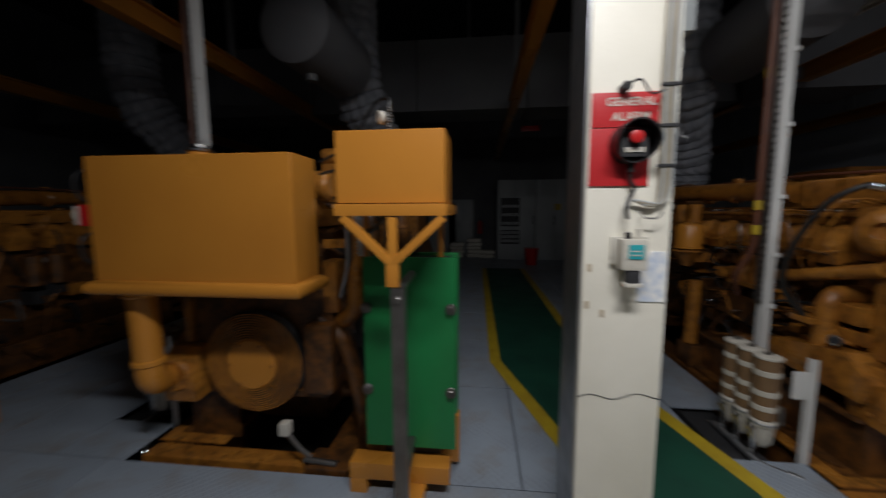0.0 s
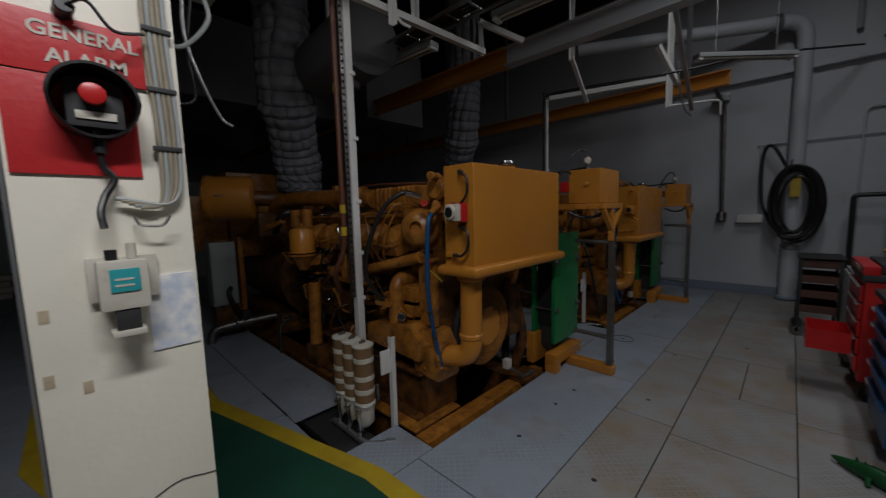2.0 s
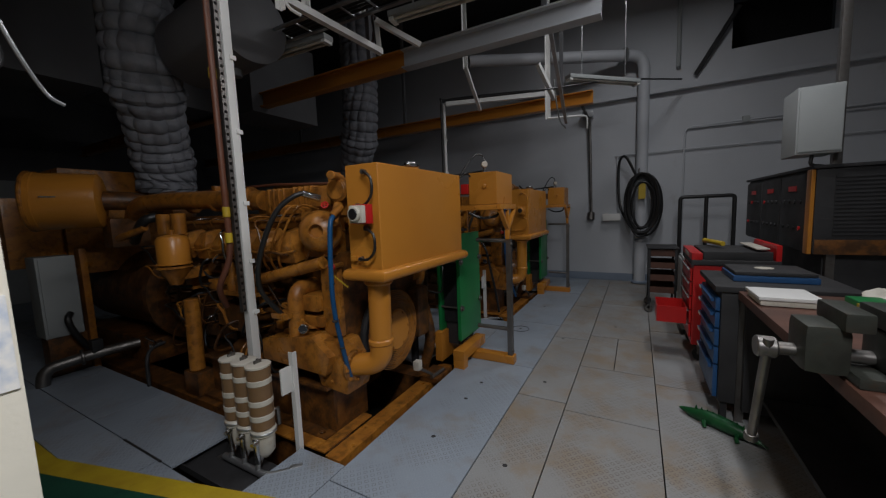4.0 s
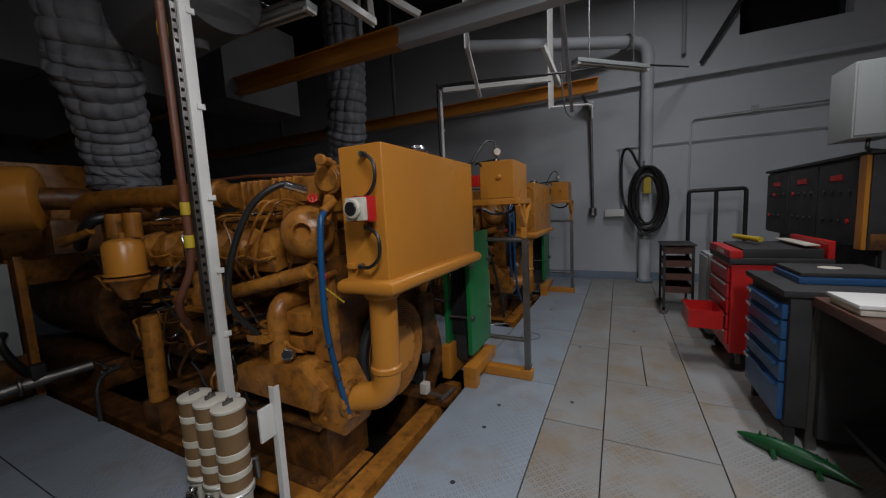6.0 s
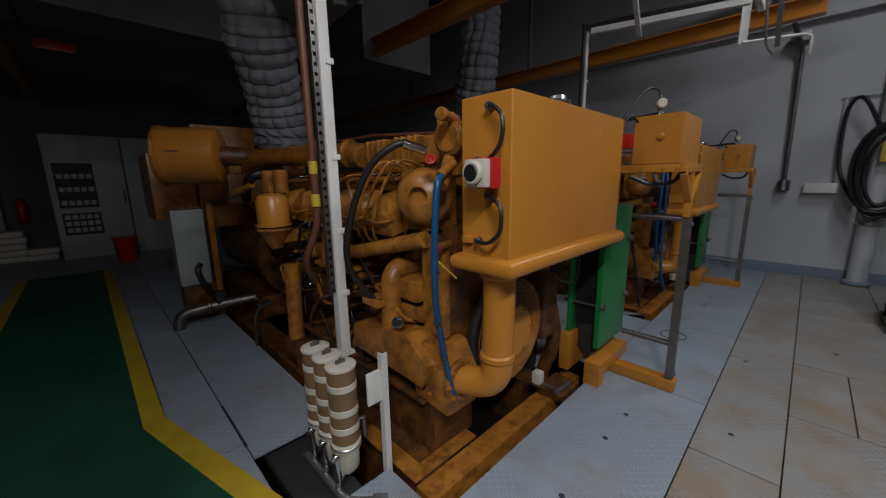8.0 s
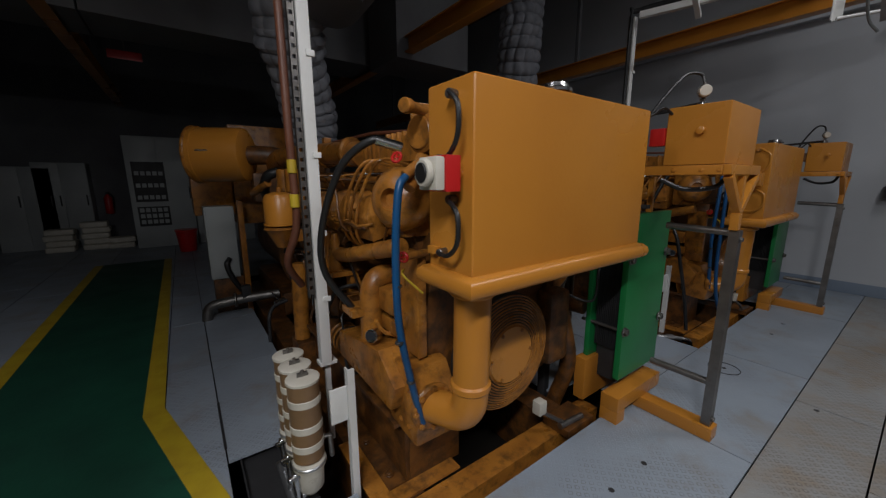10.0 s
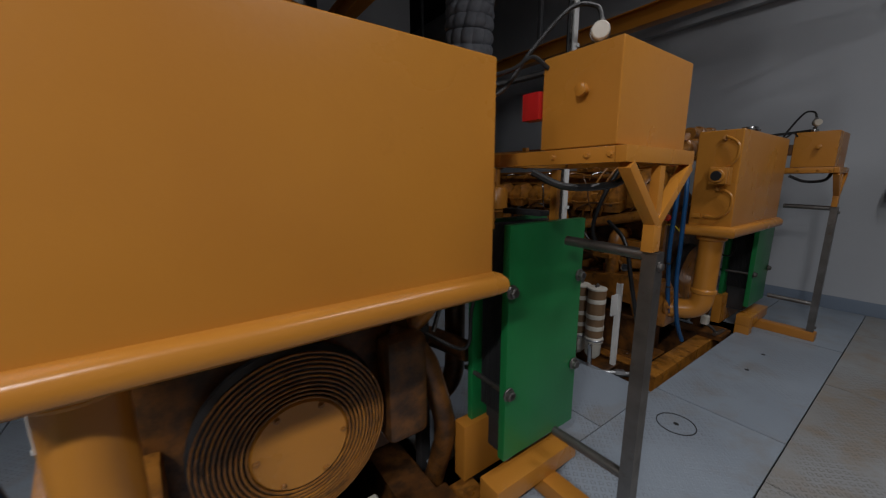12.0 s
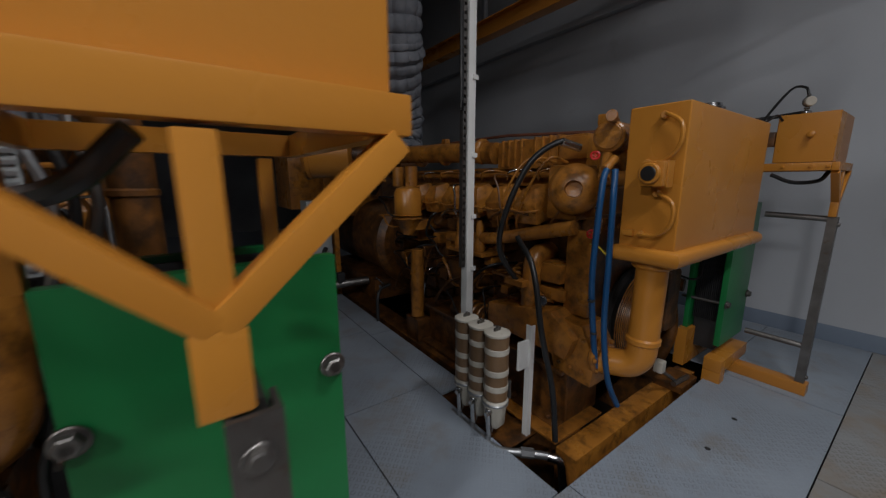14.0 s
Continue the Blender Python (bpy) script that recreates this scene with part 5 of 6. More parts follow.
# trunk from the far pole to the drop bracket
tk2 = base("overhead_cable_run", (5.6, 2.0, 3.1), "white cable trunking bent over from the far pole", "cable tray")
angle_bar("rail", (5.27, 2.69, 3.25), (5.75, 1.3, 3.27), 0.06, tk2)
for k in range(3):
    part("cable", tube(N(), smooth_path([(5.2, 2.74, 2.0), (5.2, 2.74, 3.2), (5.27, 2.70, 3.29 + 0.012 * k), (5.5, 2.0, 3.31 + 0.012 * k), (5.85, 1.2, 3.36), (6.8, 0.4, 3.6), (8.3, -0.6, 3.85)]), 0.014, 7), (RUB, DARK, RUB)[k], tk2)
angle_bar("drop_post", (6.6, 1.44, 3.11), (6.6, 1.44, 6.0), 0.075, tk2)
part("gas_pipe", tube(N(), bent([(6.6, 1.44, 3.12), (6.95, 0.92, 3.16), (7.0, 0.86, 3.14), (7.0, 0.86, 2.94)], 0.06), 0.016, 10), WHT, tk2)
angle_bar("arm", (4.6, 2.05, 3.45), (5.55, 2.25, 3.16), 0.045, tk2)
angle_bar("arm_drop", (4.6, 2.05, 3.42), (4.6, 2.05, 3.62), 0.05, tk2)
angle_bar("long_brace", (4.05, 1.0, 4.2), (6.35, 1.1, 2.95), 0.045, tk2, GALV)
angle_bar("hanger", (4.6, 2.05, 3.6), (4.6, 2.05, 6.0), 0.05, tk2)
angle_bar("side_arm", (5.75, 1.4, 3.72), (6.2, 1.25, 3.3), 0.06, tk2)
part("loose_wire", tube(N(), smooth_path([(5.9, 1.2, 3.5), (6.1, 1.2, 3.2), (6.4, 1.2, 3.0), (6.6, 1.15, 2.92)]), 0.012, 7), GREYC, tk2)

# pipe, hose and conduits on the pale wall
wp = base("wall_pipe", (8.95, 0.0, 0), "grey painted pipe running up the wall and along it", "pipe")
part("pipe", tube(N(), bent([(8.92, 0.02, 0.0), (8.92, 0.0, 4.45), (7.3, 2.95, 4.45)], 0.3, 8), 0.105, 22), WALLM, wp)
part("foot_flange", cyl(N(), (8.92, 0.02, 0.0), (8.92, 0.02, 0.06), 0.15, 22), SKIRT, wp)
for p0, p1 in (((8.75, 0.31, 4.45), (8.72, 0.365, 4.45)), ((8.92, 0.01, 0.85), (8.92, 0.01, 0.93)), ((8.92, 0.01, 2.1), (8.92, 0.01, 2.2))):
    part("collar", cyl(N(), p0, p1, 0.14, 22), GALV, wp)
part("hook", tube(N(), smooth_path([(8.82, 0.08, 2.18), (8.74, 0.06, 2.16), (8.72, 0.06, 2.26), (8.78, 0.05, 2.3)]), 0.014, 8), STEEL, wp)
hc = base("hose_coil", (8.75, 0.02, 0.95), "coiled black rubber hose hung on the wall pipe", "hose")
hr = random.Random(2)
for k in range(11):
    ry, rz = 0.23 + hr.uniform(-0.07, 0.06), 0.54 + hr.uniform(-0.10, 0.07)
    cy, cz, cx = 0.0 + hr.uniform(-0.05, 0.05), 1.55 + hr.uniform(-0.03, 0.02), 8.78 - 0.012 * k
    part("loop", tube(N(), [(cx + 0.01 * math.sin(t), cy + ry * math.sin(t * math.pi / 16) * (1.0 if t < 16 else 1.05), cz + rz * math.cos(t * math.pi / 16)) for t in range(33)], 0.021, 8), RUB, hc)
part("hose_end", tube(N(), smooth_path([(8.8, 0.1, 2.1), (8.85, 0.3, 2.5), (9.0, 0.42, 2.35), (8.95, 0.4, 1.6), (8.85, 0.25, 1.2), (8.8, 0.1, 1.0)]), 0.025, 8), RUB, hc)
part("label", box(N(), 8.7, -0.06, 1.65, 8.706, 0.06, 1.95), LINE, hc, "yellow paper label")
cd = base("wall_conduit", (9.05, -1.0, 2.6), "grey conduits clipped along the wall", "conduit")
part("conduit", tube(N(), bent([(9.06, 0.5, 2.62), (9.06, -4.8, 2.62)], 0.1), 0.013, 8), WALLM, cd)
part("conduit", tube(N(), bent([(9.06, -0.68, 0.3), (9.06, -0.70, 3.02), (9.06, -4.8, 3.06)], 0.12), 0.016, 8), WALLM, cd)
part("conduit", tube(N(), bent([(9.06, -0.76, 3.0), (9.06, -4.8, 2.98)], 0.12), 0.013, 8), WALLM, cd)
part("conduit", tube(N(), bent([(9.06, 0.45, 2.0), (9.06, 0.45, 2.62), (9.06, 0.2, 2.62)], 0.08), 0.016, 8), WALLM, cd)
part("fitting", box(N(), 9.03, -1.65, 2.99, 9.09, -1.55, 3.1, 0.01), GREYC, cd)
wc = base("wall_cable_drop", (9.0, 0.95, 1.2), "steel cable drop with a socket at its end", "cable")
part("strut", tube(N(), bent([(8.7, 1.1, 3.5), (8.98, 0.98, 3.2), (9.04, 0.95, 1.3)], 0.1), 0.03, 8), STEEL, wc)
part("socket", cyl(N(), (9.03, 0.95, 1.32), (9.0, 0.95, 1.16), 0.075, 16), STEEL, wc)
part("bracket", box(N(), 8.9, 0.92, 3.3, 9.095, 1.12, 3.42, 0.01), GALV, wc)
ws = base("wall_shelf_box", (9.0, 0.55, 1.25), "small white wall-mounted box", "wall box")
part("body", box(N(), 8.94, 0.38, 1.22, 9.095, 0.72, 1.36, 0.01), WHT, ws)
db = base("wall_brace", (9.0, -0.9, 3.9), "dark diagonal brace at the high wall opening", "brace")
part("brace", tube(N(), [(9.05, -0.83, 3.95), (8.95, -1.42, 4.95)], 0.04, 6), DARK, db)
part("drop_rod", tube(N(), [(9.02, -0.56, 4.15), (9.02, -0.56, 6.0)], 0.035, 8), GREYC, db)

for o in (wp, hc, cd, wc, ws, db):
    o.location.x -= 0.5
hc.location.z += 0.06
wc.location.z += 0.15
ws.location.z += 0.07

# ---- bench side ----
bc = base("drawer_cabinet", (3.75, -0.75, 0), "blue drawer cabinet with pale handles under a dark top", "cabinet")
part("carcass", box(N(), 3.38, -1.15, 0.12, 4.08, -0.44, 0.90, 0.004), DARK, bc)
part("top", box(N(), 3.36, -1.17, 0.902, 4.10, -0.40, 0.94, 0.006), DARK, bc)
z = 0.14
for hgt in (0.24, 0.13, 0.13, 0.12, 0.10):
    dr = part("drawer", box(N(), 3.41, -0.438, z, 4.05, -0.41, z + hgt - 0.012, 0.004), BLUEC, bc)
    part("handle", box(N(), 3.45, -0.408, z + hgt - 0.045, 4.0, -0.385, z + hgt - 0.022, 0.004), BLUEC, dr)
    part("label_holder", box(N(), 3.9, -0.384, z + hgt - 0.042, 3.985, -0.381, z + hgt - 0.025), OFFW, dr, "pale label holder")
    z += hgt
for x in (3.40, 4.03):
    for y in (-1.12, -0.5):
        part("leg", box(N(), x, y, 0.0, x + 0.04, y + 0.04, 0.118), DARK, bc)
wb = base("workbench", (2.7, -0.9, 0), "workbench with a worn brown wooden top", "workbench")
part("worktop", box(N(), 1.1, -1.3, 0.86, 3.355, -0.46, 0.915, 0.008), WOODT, wb)
part("side_panel", box(N(), 3.30, -1.25, 0.1, 3.35, -0.5, 0.858, 0.004), DARK, wb)
# Recessed dark panel standing in for the shadow inside the open bench.
part("front_rail", box(N(), 1.15, -0.98, 0.1, 3.29, -0.95, 0.858, 0.004), DARK, wb)
part("lower_shelf", box(N(), 1.15, -1.25, 0.2, 3.29, -0.6, 0.23, 0.004), DARK, wb)
part("back_panel", box(N(), 1.15, -1.29, 0.1, 3.29, -1.262, 0.858), DARK, wb)
for x in (1.15, 3.36):
    part("leg", box(N(), x, -0.52, 0.0, x + 0.05 if x < 3 else x - 0.005, -0.47, 0.858, 0.004), STEEL, wb)
vs = base("bench_vise", (2.42, -0.62, 0.915), "old greenish steel bench vise with a long handle", "vise")
vm = N()
box(vm, 2.33, -0.8, 0.915, 2.53, -0.5, 0.95, 0.01)
box(vm, 2.36, -0.72, 0.95, 2.5, -0.56, 1.08, 0.03)
part("body", vm, VISE, vs)
part("fixed_jaw", box(N(), 2.34, -0.62, 1.08, 2.52, -0.56, 1.14, 0.012), VISE, vs)
vj = N()
box(vj, 2.36, -0.50, 0.93, 2.5, -0.40, 1.09, 0.03)
box(vj, 2.34, -0.53, 1.08, 2.52, -0.47, 1.14, 0.012)
part("moving_jaw", vj, VISE, vs)
part("screw", cyl(N(), (2.43, -0.60, 0.98), (2.43, -0.33, 0.98), 0.022, 14), STEEL, vs)
part("screw_head", cyl(N(), (2.43, -0.36, 0.98), (2.43, -0.31, 0.98), 0.036, 16), STEEL, vs)
part("handle", tube(N(), [(2.40, -0.335, 1.02), (2.52, -0.335, 0.58)], 0.013, 10), STEEL, vs)
part("handle_ball", cyl(N(), (2.52, -0.335, 0.60), (2.525, -0.335, 0.57), 0.02, 10), STEEL, vs)
vs.scale = (1.25, 1.25, 1.1)
vs.location += Vector((-0.24, -0.15, 0))
cs = base("tool_case", (3.62, -0.85, 0.942), "flat dark blue plastic tool case", "case")
part("shell", box(N(), 3.42, -1.1, 0.942, 3.85, -0.62, 0.985, 0.01), BLUEC, cs)
part("lid", box(N(), 3.43, -1.09, 0.987, 3.84, -0.63, 1.015, 0.01), DARK, cs)
part("sticker", cyl(N(), (3.65, -0.85, 1.014), (3.65, -0.85, 1.017), 0.06, 20), OFFW, cs)
wx = base("white_box", (3.05, -0.72, 0.916), "flat white plastic parts box", "box")
part("tub", box(N(), 2.93, -0.85, 0.916, 3.22, -0.58, 0.95, 0.012), OFFW, wx)
part("lid", box(N(), 2.92, -0.86, 0.951, 3.23, -0.57, 0.972, 0.008), WHT, wx)
gx = base("green_carton", (2.95, -1.05, 0.916), "small green carton with a yellow label", "carton")
part("carton", box(N(), 2.8, -1.12, 0.916, 3.06, -0.98, 0.98, 0.003), GRN, gx)
part("label", box(N(), 2.86, -0.979, 0.925, 2.92, -0.976, 0.97), LINE, gx)
px = base("parts_tray", (2.6, -1.0, 0.916), "translucent grey plastic tray of small parts", "tray")
pt = N()
box(pt, 2.5, -1.15, 0.916, 2.75, -0.86, 0.925, 0.002)
for a in ((2.5, -1.15, 2.506, -0.86), (2.744, -1.15, 2.75, -0.86), (2.506, -1.15, 2.744, -1.144), (2.506, -0.866, 2.744, -0.86)):
    box(pt, a[0], a[1], 0.925, a[2], a[3], 0.985)
part("tray", pt, GREYC, px)
for k in range(6):
    part("part_in_tray", box(N(), 2.53 + 0.035 * k, -1.05 + 0.02 * (k % 3), 0.926, 2.555 + 0.035 * k, -0.95, 0.95, 0.004), OFFW, px)
rw = base("oily_rag", (3.15, -0.95, 0.916), "crumpled pale paper towel", "paper towel")
rg = N()
bmesh.ops.create_icosphere(rg, subdivisions=3, radius=0.09, matrix=Matrix.Translation((3.2, -1.2, 0.96)) @ Matrix.Diagonal((1.2, 1, 0.45, 1)))
for v in rg.verts:
    v.co += Vector((noise.noise(v.co * 18), noise.noise(v.co * 18 + Vector((5, 0, 0))), noise.noise(v.co * 18 + Vector((0, 7, 0))))) * 0.02
part("towel", rg, OFFW, rw)

bc.scale.z, wb.scale.z = 1.06, 1.06
bc.location += Vector((-0.02, -0.03, 0))
wb.location.y -= 0.1
for o in (vs, cs, wx, gx, px, rw):
    o.location.z += 0.056
cs.location += Vector((0.15, 0.05, 0))
vs.location += Vector((-0.25, 0.05, 0))

# toy crocodile on the deck, one plain shape
tc = N()
body = smooth_path([(3.36, -0.24, 0.03), (3.30, -0.32, 0.035), (3.24, -0.40, 0.045), (3.15, -0.52, 0.05), (3.09, -0.60, 0.045), (3.02, -0.68, 0.03)], 6)
tube(tc, body, 0.03, 10, [0.006 + 0.045 * math.sin(math.pi * min(1, (i / (len(body) - 1)) * 1.05)) ** 0.8 for i in range(len(body))])
for x, y, s in ((3.24, -0.40, 1), (3.24, -0.40, -1), (3.12, -0.56, 1), (3.12, -0.56, -1)):
    tube(tc, smooth_path([(x, y, 0.04), (x + 0.05 * s, y - 0.03 * s, 0.035), (x + 0.08 * s, y - 0.03 * s, 0.01)]), 0.013, 7)
for k in range(10):
    lathe(tc, (3.29 - 0.022 * k, -0.335 - 0.03 * k, 0.07), (3.29 - 0.022 * k, -0.335 - 0.03 * k, 0.105), [(0, 0.012), (1, 0.002)], 6)
solid("toy_crocodile", tc, TOYG, "green plastic toy crocodile lying on the deck", "toy")

# red tool trolley with open tray
rt = base("tool_trolley", (4.75, -0.7, 0), "red steel tool trolley with an open side tray", "tool trolley")
part("body", box(N(), 4.42, -1.05, 0.16, 5.15, -0.42, 0.88, 0.01), RED, rt)
part("top_tray", box(N(), 4.40, -1.07, 0.885, 5.17, -0.40, 0.93, 0.008), DARK, rt)
part("lid_box", box(N(), 4.45, -1.02, 0.93, 5.12, -0.5, 1.0, 0.01), DARK, rt)
part("back_rim", box(N(), 4.42, -1.07, 0.93, 5.15, -1.03, 1.06, 0.006), RED, rt)
part("top_rim", box(N(), 4.40, -0.49, 0.93, 5.17, -0.40, 0.99, 0.006), RED, rt)
for k in range(5):
    d2 = part("drawer", box(N(), 4.46, -0.418, 0.22 + 0.128 * k, 5.1, -0.40, 0.335 + 0.128 * k, 0.004), RED, rt)
    part("handle", box(N(), 4.5, -0.40, 0.315 + 0.128 * k, 5.06, -0.385, 0.328 + 0.128 * k, 0.003), GREYC, d2)
ot = N()
box(ot, 4.45, -0.38, 0.34, 4.85, -0.12, 0.345)
for a in ((4.45, -0.38, 4.456, -0.12), (4.844, -0.38, 4.85, -0.12), (4.456, -0.126, 4.844, -0.12), (4.456, -0.38, 4.844, -0.374)):
    box(ot, a[0], a[1], 0.345, a[2], a[3], 0.49)
part("side_tray", ot, RED, rt)
part("white_label", box(N(), 4.6, -0.399, 0.945, 4.85, -0.396, 0.975), OFFW, rt)
for x, y in ((4.5, -0.5), (5.07, -0.5), (4.5, -0.98), (5.07, -0.98)):
    cw = N()
    cyl(cw, (x - 0.02, y, 0.06), (x + 0.02, y, 0.06), 0.06, 18)
    part("castor", cw, RUB, rt)
    part("castor_fork", box(N(), x - 0.028, y - 0.02, 0.06, x + 0.028, y + 0.02, 0.158, 0.004), STEEL, rt)
part("tray_rim", box(N(), 4.47, -1.0, 1.02, 5.1, -0.9, 1.03, 0.002), OFFW, rt)
yt = base("yellow_tube", (4.9, -0.65, 1.03), "yellow tube lying on the tool trolley", "tube")
part("tube", cyl(N(), (4.75, -0.7, 1.05), (5.15, -0.6, 1.05), 0.025, 14), LINE, yt)
rt.scale.z = 1.12
yt.location.z += 0.12
gp2 = base("grey_locker", (5.6, -0.7, 0), "pale grey steel locker beside the trolley", "locker")
part("body", box(N(), 5.3, -1.05, 0.06, 5.75, -0.42, 0.95, 0.008), GREYC, gp2)
part("door", box(N(), 5.32, -0.418, 0.1, 5.73, -0.405, 0.92, 0.004), GREYC, gp2)
part("plinth", box(N(), 5.32, -1.0, 0.0, 5.73, -0.45, 0.058), DARK, gp2)
sc = base("tray_cart", (6.3, -0.5, 0), "dark steel cart with four brown trays", "cart")
for x in (6.2, 6.72):
    for y in (-0.44, -0.11):
        part("upright", box(N(), x, y, 0.12, x + 0.03, y + 0.03, 0.95, 0.003), DARK, sc)
        part("castor", cyl(N(), (x + 0.0, y + 0.015, 0.055), (x + 0.03, y + 0.015, 0.055), 0.055, 16), STEEL, sc)
        part("castor_fork", box(N(), x, y, 0.055, x + 0.03, y + 0.03, 0.118), STEEL, sc)
for k in range(4):
    tz = 0.3 + 0.18 * k
    t = N()
    box(t, 6.22, -0.43, tz, 6.73, -0.10, tz + 0.008)
    for a in ((6.22, -0.43, 6.226, -0.10), (6.724, -0.43, 6.73, -0.10), (6.226, -0.106, 6.724, -0.10), (6.226, -0.43, 6.724, -0.424)):
        box(t, a[0], a[1], tz + 0.008, a[2], a[3], tz + 0.09)
    part("tray", t, WOODT, sc)
part("top", box(N(), 6.18, -0.46, 0.95, 6.77, -0.06, 0.965, 0.003), DARK, sc)
rk = base("black_frame", (5.95, -0.75, 0.0), "black steel tube frame standing by the pale wall", "frame")
part("frame", tube(N(), bent([(7.9, -0.60, 0.0), (7.9, -0.60, 1.70), (7.9, -1.37, 1.70), (7.9, -1.37, 0.0)], 0.06), 0.032, 10), RUB, rk)
part("centre_bar", tube(N(), [(7.9, -0.98, 0.0), (7.9, -0.98, 1.70)], 0.03, 10), RUB, rk)

# standby control panel behind the bench
sp = base("standby_generator_panel", (5.6, -1.7, 0), "black control panels in a yellow housing on a stand", "control panel")
part("housing", box(N(), 4.55, -2.05, 1.18, 6.7, -1.3, 1.93, 0.01), DARK, sp)
part("lower_trim", box(N(), 4.54, -2.04, 1.18, 4.548, -1.31, 1.31, 0.002), YELD, sp)
part("front_edge", box(N(), 4.56, -1.298, 1.18, 4.66, -1.27, 1.93, 0.004), YEL, sp)
for k in range(3):
    pn = part("panel", box(N(), 4.68 + 0.67 * k, -1.298, 1.2, 5.32 + 0.67 * k, -1.275, 1.9, 0.006), DARK, sp)
    for i in range(4):
        for j in range(2):
            part("lamp", cyl(N(), (4.78 + 0.67 * k + 0.14 * i, -1.275, 1.4 + 0.25 * j), (4.78 + 0.67 * k + 0.14 * i, -1.262, 1.4 + 0.25 * j), 0.02, 12), RED if (i + j + k) % 5 == 0 else DARK, pn)
    part("panel_sign", box(N(), 4.9 + 0.67 * k, -1.274, 1.75, 5.1 + 0.67 * k, -1.27, 1.8), RED, pn)
for k in range(16):
    part("louvre", box(N(), 4.54, -1.95, 1.35 + 0.033 * k, 4.549, -1.42, 1.368 + 0.033 * k), DARK, sp)
part("roof", box(N(), 4.52, -2.08, 1.932, 6.73, -1.27, 1.96, 0.005), DARK, sp)
part("stand", box(N(), 4.65, -2.0, 0.0, 6.6, -1.4, 1.178, 0.01), DARK, sp)
sp.location.z -= 0.08
eb = base("electrical_box", (4.15, -1.15, 0), "pale grey electrical box on a perforated steel post", "electrical box")
part("post", box(N(), 4.18, -1.42, 0.09, 4.24, -1.36, TOP + 0.08, 0.003), STEEL, eb)
part("body", box(N(), 4.0, -1.35, 2.06, 4.35, -1.06, 2.62, 0.008), GREYC, eb)
part("door", box(N(), 3.985, -1.34, 2.08, 3.999, -1.07, 2.60, 0.004), GREYC, eb)
part("gland", tube(N(), smooth_path([(4.1, -1.2, 2.06), (4.1, -1.2, 1.98), (4.16, -1.3, 1.96), (4.2, -1.36, 1.9)]), 0.014, 8), RUB, eb)

eb.location += Vector((0.42, -0.05, -0.09))

# ---- far end ----
# White cabinets; their grey stands in for the dim far end.
def far_cabinet(x0, x1, z1, label):
    c = base("switch_cabinet", ((x0 + x1) / 2, 12.9, 0), label, "cabinet", "switch cabinets")
    part("body", box(N(), x0, 12.65, 0.0, x1, 13.15, z1, 0.01), GREYC, c)
    n = max(1, round((x1 - x0) / 0.6))
    for k in range(n):
        wdt = (x1 - x0) / n
        d3 = part("door", box(N(), x0 + wdt * k + 0.01, 12.625, 0.08, x0 + wdt * (k + 1) - 0.01, 12.648, z1 - 0.03, 0.005), GREYC, c)
        part("handle", box(N(), x0 + wdt * (k + 1) - 0.07, 12.6, 1.0, x0 + wdt * (k + 1) - 0.045, 12.624, 1.25, 0.003), DARK, d3)
    return c


f1 = far_cabinet(0.1, 1.3, 2.25, "white switch cabinet with dark breaker panels")
for x0, x1, z0, z1 in ((0.2, 0.8, 0.95, 1.75), (0.2, 0.8, 0.45, 0.85)):
    part("breaker_panel", box(N(), x0, 12.605, z0, x1, 12.624, z1, 0.004), DARK, f1)
    for i in range(5):
        for j in range(3):
            part("breaker", box(N(), x0 + 0.04 + 0.11 * i, 12.59, z0 + 0.05 + (z1 - z0) * 0.3 * j, x0 + 0.12 + 0.11 * i, 12.604, z0 + 0.05 + (z1 - z0) * 0.3 * j + 0.08), GREYC, f1)
f2 = far_cabinet(1.32, 2.6, 2.25, "white double-door switch cabinet")
for o in (f1, f2):
    o.location += Vector((0.12, -1.1, 0))
    o.scale.z = 1.15
far_cabinet(-1.5, -0.6, 2.0, "white equipment cabinet, darkness put into its grey")
ww = base("warning_sign", (2.12, 11.52, 1.7), "small orange warning label on a door", "sign")
part("plate", box(N(), 2.02, 11.508, 1.62, 2.22, 11.522, 1.82), LINE, ww)
rb = base("red_bin", (1.18, 10.5, 0), "red plastic waste bin on the deck", "bin")
part("bin", lathe(N(), (1.18, 10.5, 0.002), (1.18, 10.5, 0.5), [(0, 0.15), (0.05, 0.16), (0.9, 0.2), (0.92, 0.215), (1, 0.215)], 24), RED, rb)
for k, (x, y, n2) in enumerate(((-1.15, 12.1, 4), (-0.55, 12.15, 5), (-0.1, 12.05, 2))):
    stk = base("sack_stack", (x, y, 0), "stack of pale sacks by the far wall", "sacks", "stacked sacks")
    for i in range(n2):
        part("sack", box(N(), x - 0.24 + 0.03 * (i % 2), y - 0.18, 0.13 * i, x + 0.24 + 0.03 * (i % 2), y + 0.18, 0.125 + 0.13 * i, 0.05, None, 3), OFFW, stk)
fx = base("fire_extinguisher", (-0.95, 13.0, 0.9), "red fire extinguisher hung on the far wall", "fire extinguisher")
part("cylinder", lathe(N(), (-0.35, 13.08, 0.75), (-0.35, 13.08, 1.25), [(0, 0.07), (0.05, 0.085), (0.8, 0.085), (0.95, 0.04), (1, 0.03)], 20), RED, fx)
part("valve", box(N(), -0.38, 13.04, 1.25, -0.32, 13.12, 1.31, 0.006), DARK, fx)
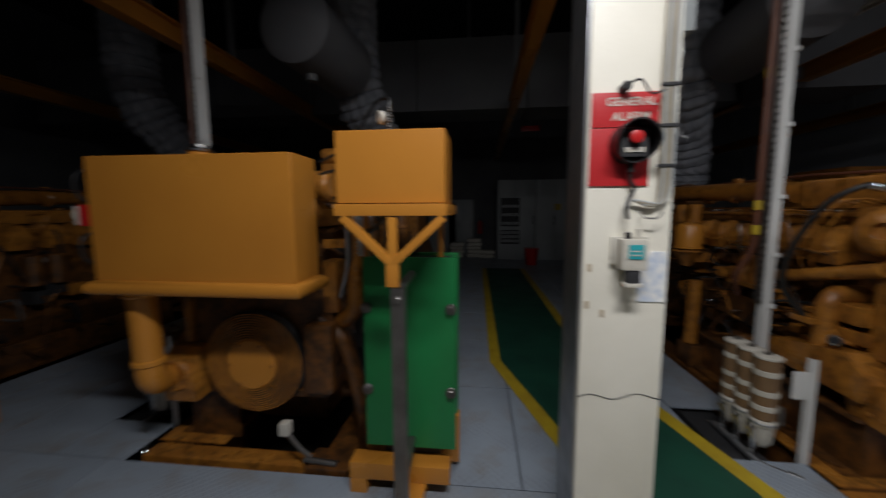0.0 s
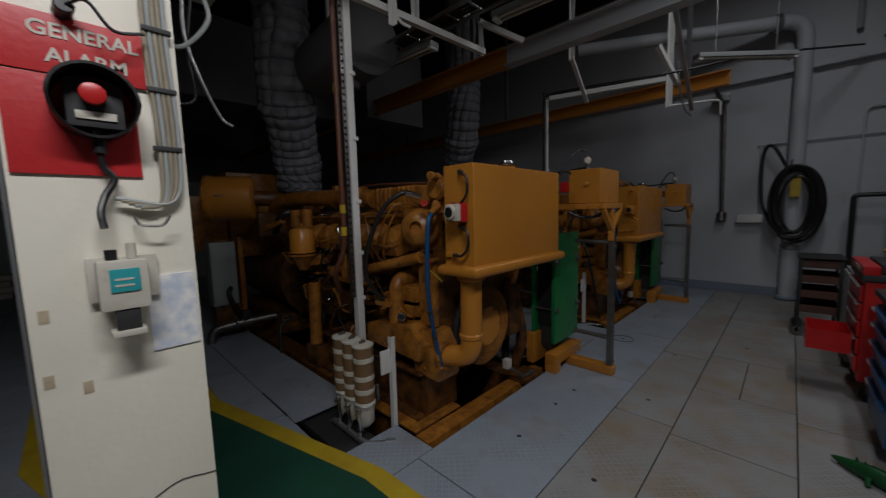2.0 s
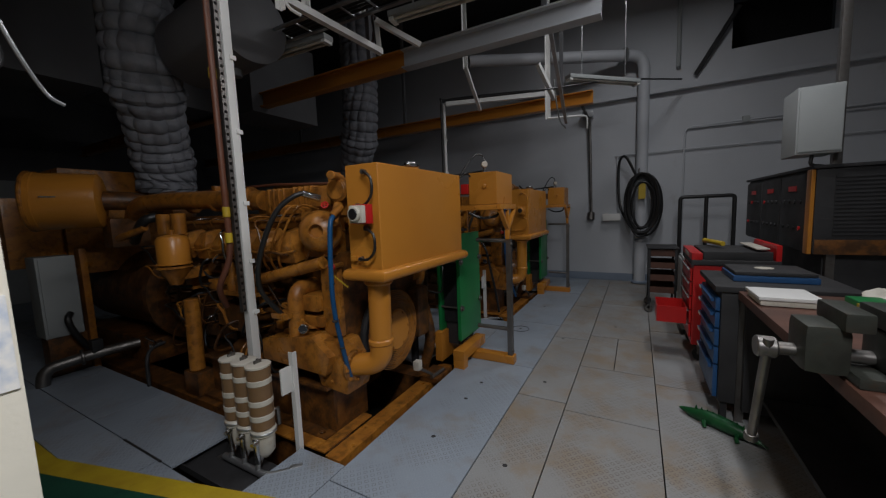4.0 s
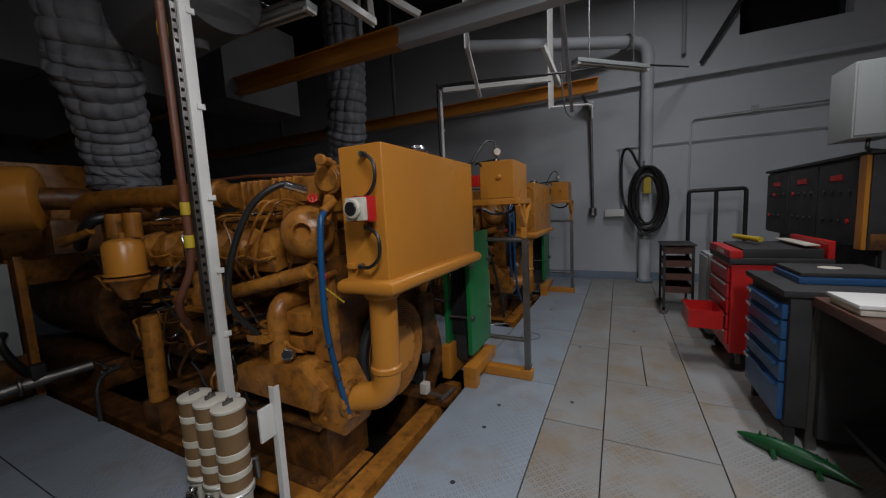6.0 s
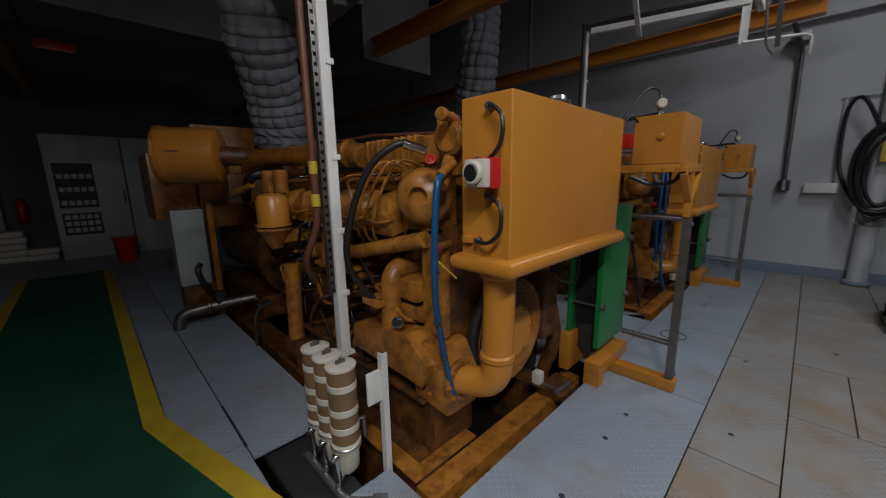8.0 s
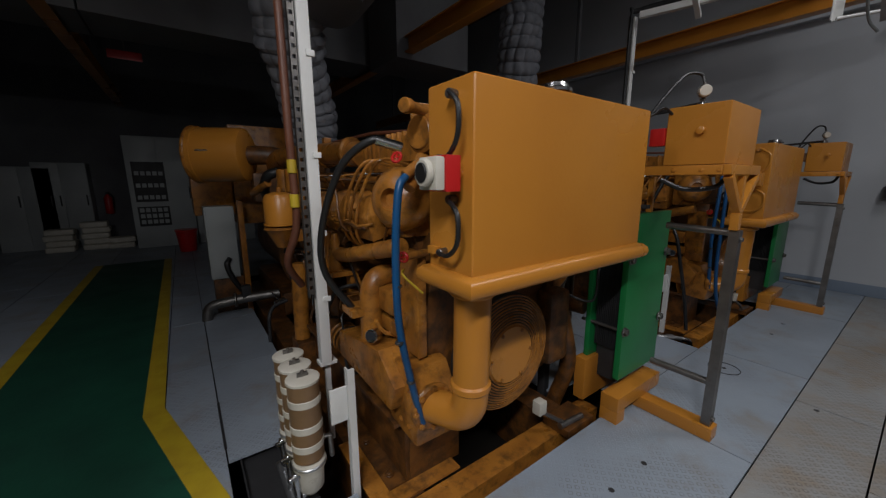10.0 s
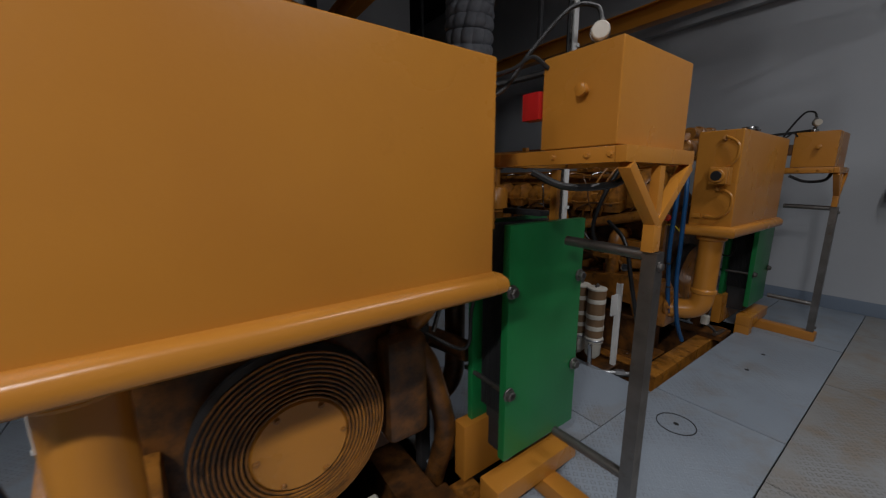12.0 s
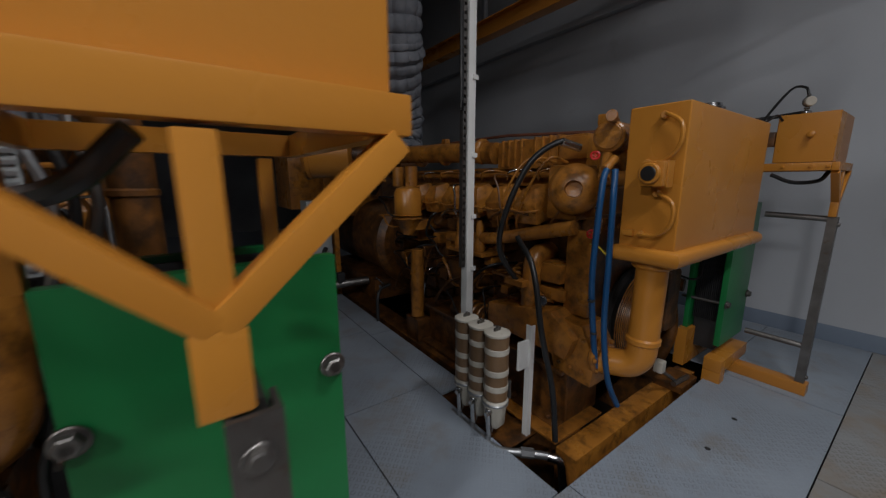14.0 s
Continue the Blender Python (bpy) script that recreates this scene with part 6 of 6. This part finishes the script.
part("hose", tube(N(), smooth_path([(-0.35, 13.02, 1.28), (-0.25, 13.0, 1.2), (-0.25, 13.0, 0.9)]), 0.012, 8), RUB, fx)
for x in (-3.3, -2.2):
    far_cabinet(x, x + 1.0, 1.9, "white equipment cabinet, darkness put into its grey")
es = base("exit_sign", (0.75, 8.0, 3.4), "small red hanging sign over the walkway", "sign")
part("board", box(N(), 0.55, 7.98, 3.35, 0.95, 8.0, 3.47, 0.003), RED, es)
part("rod", cyl(N(), (0.75, 7.99, 3.47), (0.75, 7.99, TOP), 0.01, 8), GALV, es)

# ---- deck plates ----
rp = random.Random(9)


def plate(x0, y0, x1, y1, material, parent=floor):
    if x1 - x0 < 0.05 or y1 - y0 < 0.05:
        return
    g = 0.004
    bm = box(N(), x0 + g, y0 + g, -0.014, x1 - g, y1 - g, 0.0 - rp.random() * 0.0015)
    part("deck_plate", bm, material, parent)


def cells(x0, x1, y0, y1, dx, dy, material, shift=0.0):
    x = x0
    first = True
    while x < x1 - 0.01:
        xe = min(x1, x + (dx - shift if first else dx))
        first = False
        y = y0
        while y < y1 - 0.01:
            ye = min(y1, y + dy)
            plate(x, y, xe, ye, material)
            y = ye
        x = xe


FRONT = 1.70
for ya, yb, sh, mt in ((-5, -2.4, 0.3, DECKW), (-2.4, -1.2, 0.7, DECKW), (-1.2, -0.09, 0.2, DECKW), (0.56, 0.965, 0.85, DECKW)):
    cells(SX0, SX1, ya, yb, 1.55, 3.0, mt, sh)
xa = SX0
for xb in (-8.2, -6.4, -4.6, -2.8, -0.9, 1.1, 3.0, 3.89):
    plate(xa, -0.09, xb, 0.56, DECKW)
    xa = xb
plate(3.89, 0.25, 4.84, 0.56, DECKW)
plate(3.89, -0.09, 4.84, 0.25, DECKW)
plate(4.84, -0.09, 6.5, 0.56, DECKW)
plate(6.5, -0.09, SX1, 0.56, DECKW)
xa = SX0
for xb in (-7.6, -5.6, -3.7, -2.75, -0.78, 0.6, 1.62, 3.64, 5.1, 7.06, SX1):
    plate(xa, 0.965, xb, FRONT, DECK)
    xa = xb
pits = [(-6.15, -4.5), (-2.66, -0.77), (1.76, 3.65), (5.26, 7.10)]
edge = SX0
for pa, pb in pits + [(SX1, SX1)]:
    if pa in (-2.66, 1.76, 5.26):
        tx = pa - (0.24 if pa > 5 else 0.52)
        cells(edge, tx, FRONT, SY1, 1.0, 1.2, DECK, 0.3)
        if pa < 5:
            cells(tx, pa, FRONT, 2.11, 1.0, 0.6, DECK)
        cells(tx, pa, 2.73, 12.9, 1.0, 1.25, DECK)
    else:
        cells(edge, pa, FRONT, SY1, 1.0, 1.2, DECK, 0.3)
    if pb < SX1:
        cells(pa, pb, 7.2, SY1, 1.0, 1.2, DECK)
        cells(pb - 0.36, pb, 2.05, 7.2, 0.5, 1.2, DECK)
    edge = pb
for x, y in ((3.151, 1.329), (2.831, 1.342), (2.263, 1.335), (6.43, 1.38), (5.98, 1.38), (4.77, 1.43), (4.6, 0.85), (3.4, 0.8), (2.2, 0.78), (5.3, 0.3)):
    part("lifting_hole", cyl(N(), (x, y, -0.001), (x, y, 0.0012), 0.016, 14), DARK, floor)
part("plate_slot", box(N(), 1.232, 2.86, -0.001, 1.248, 3.42, 0.0012), DARK, floor)
hr2 = [(4.77 + 0.11 * math.cos(t * math.pi / 12), 1.43 + 0.11 * math.sin(t * math.pi / 12), 0.0005) for t in range(25)]
part("hatch_ring", tube(N(), hr2, 0.0035, 5), DARK, floor)
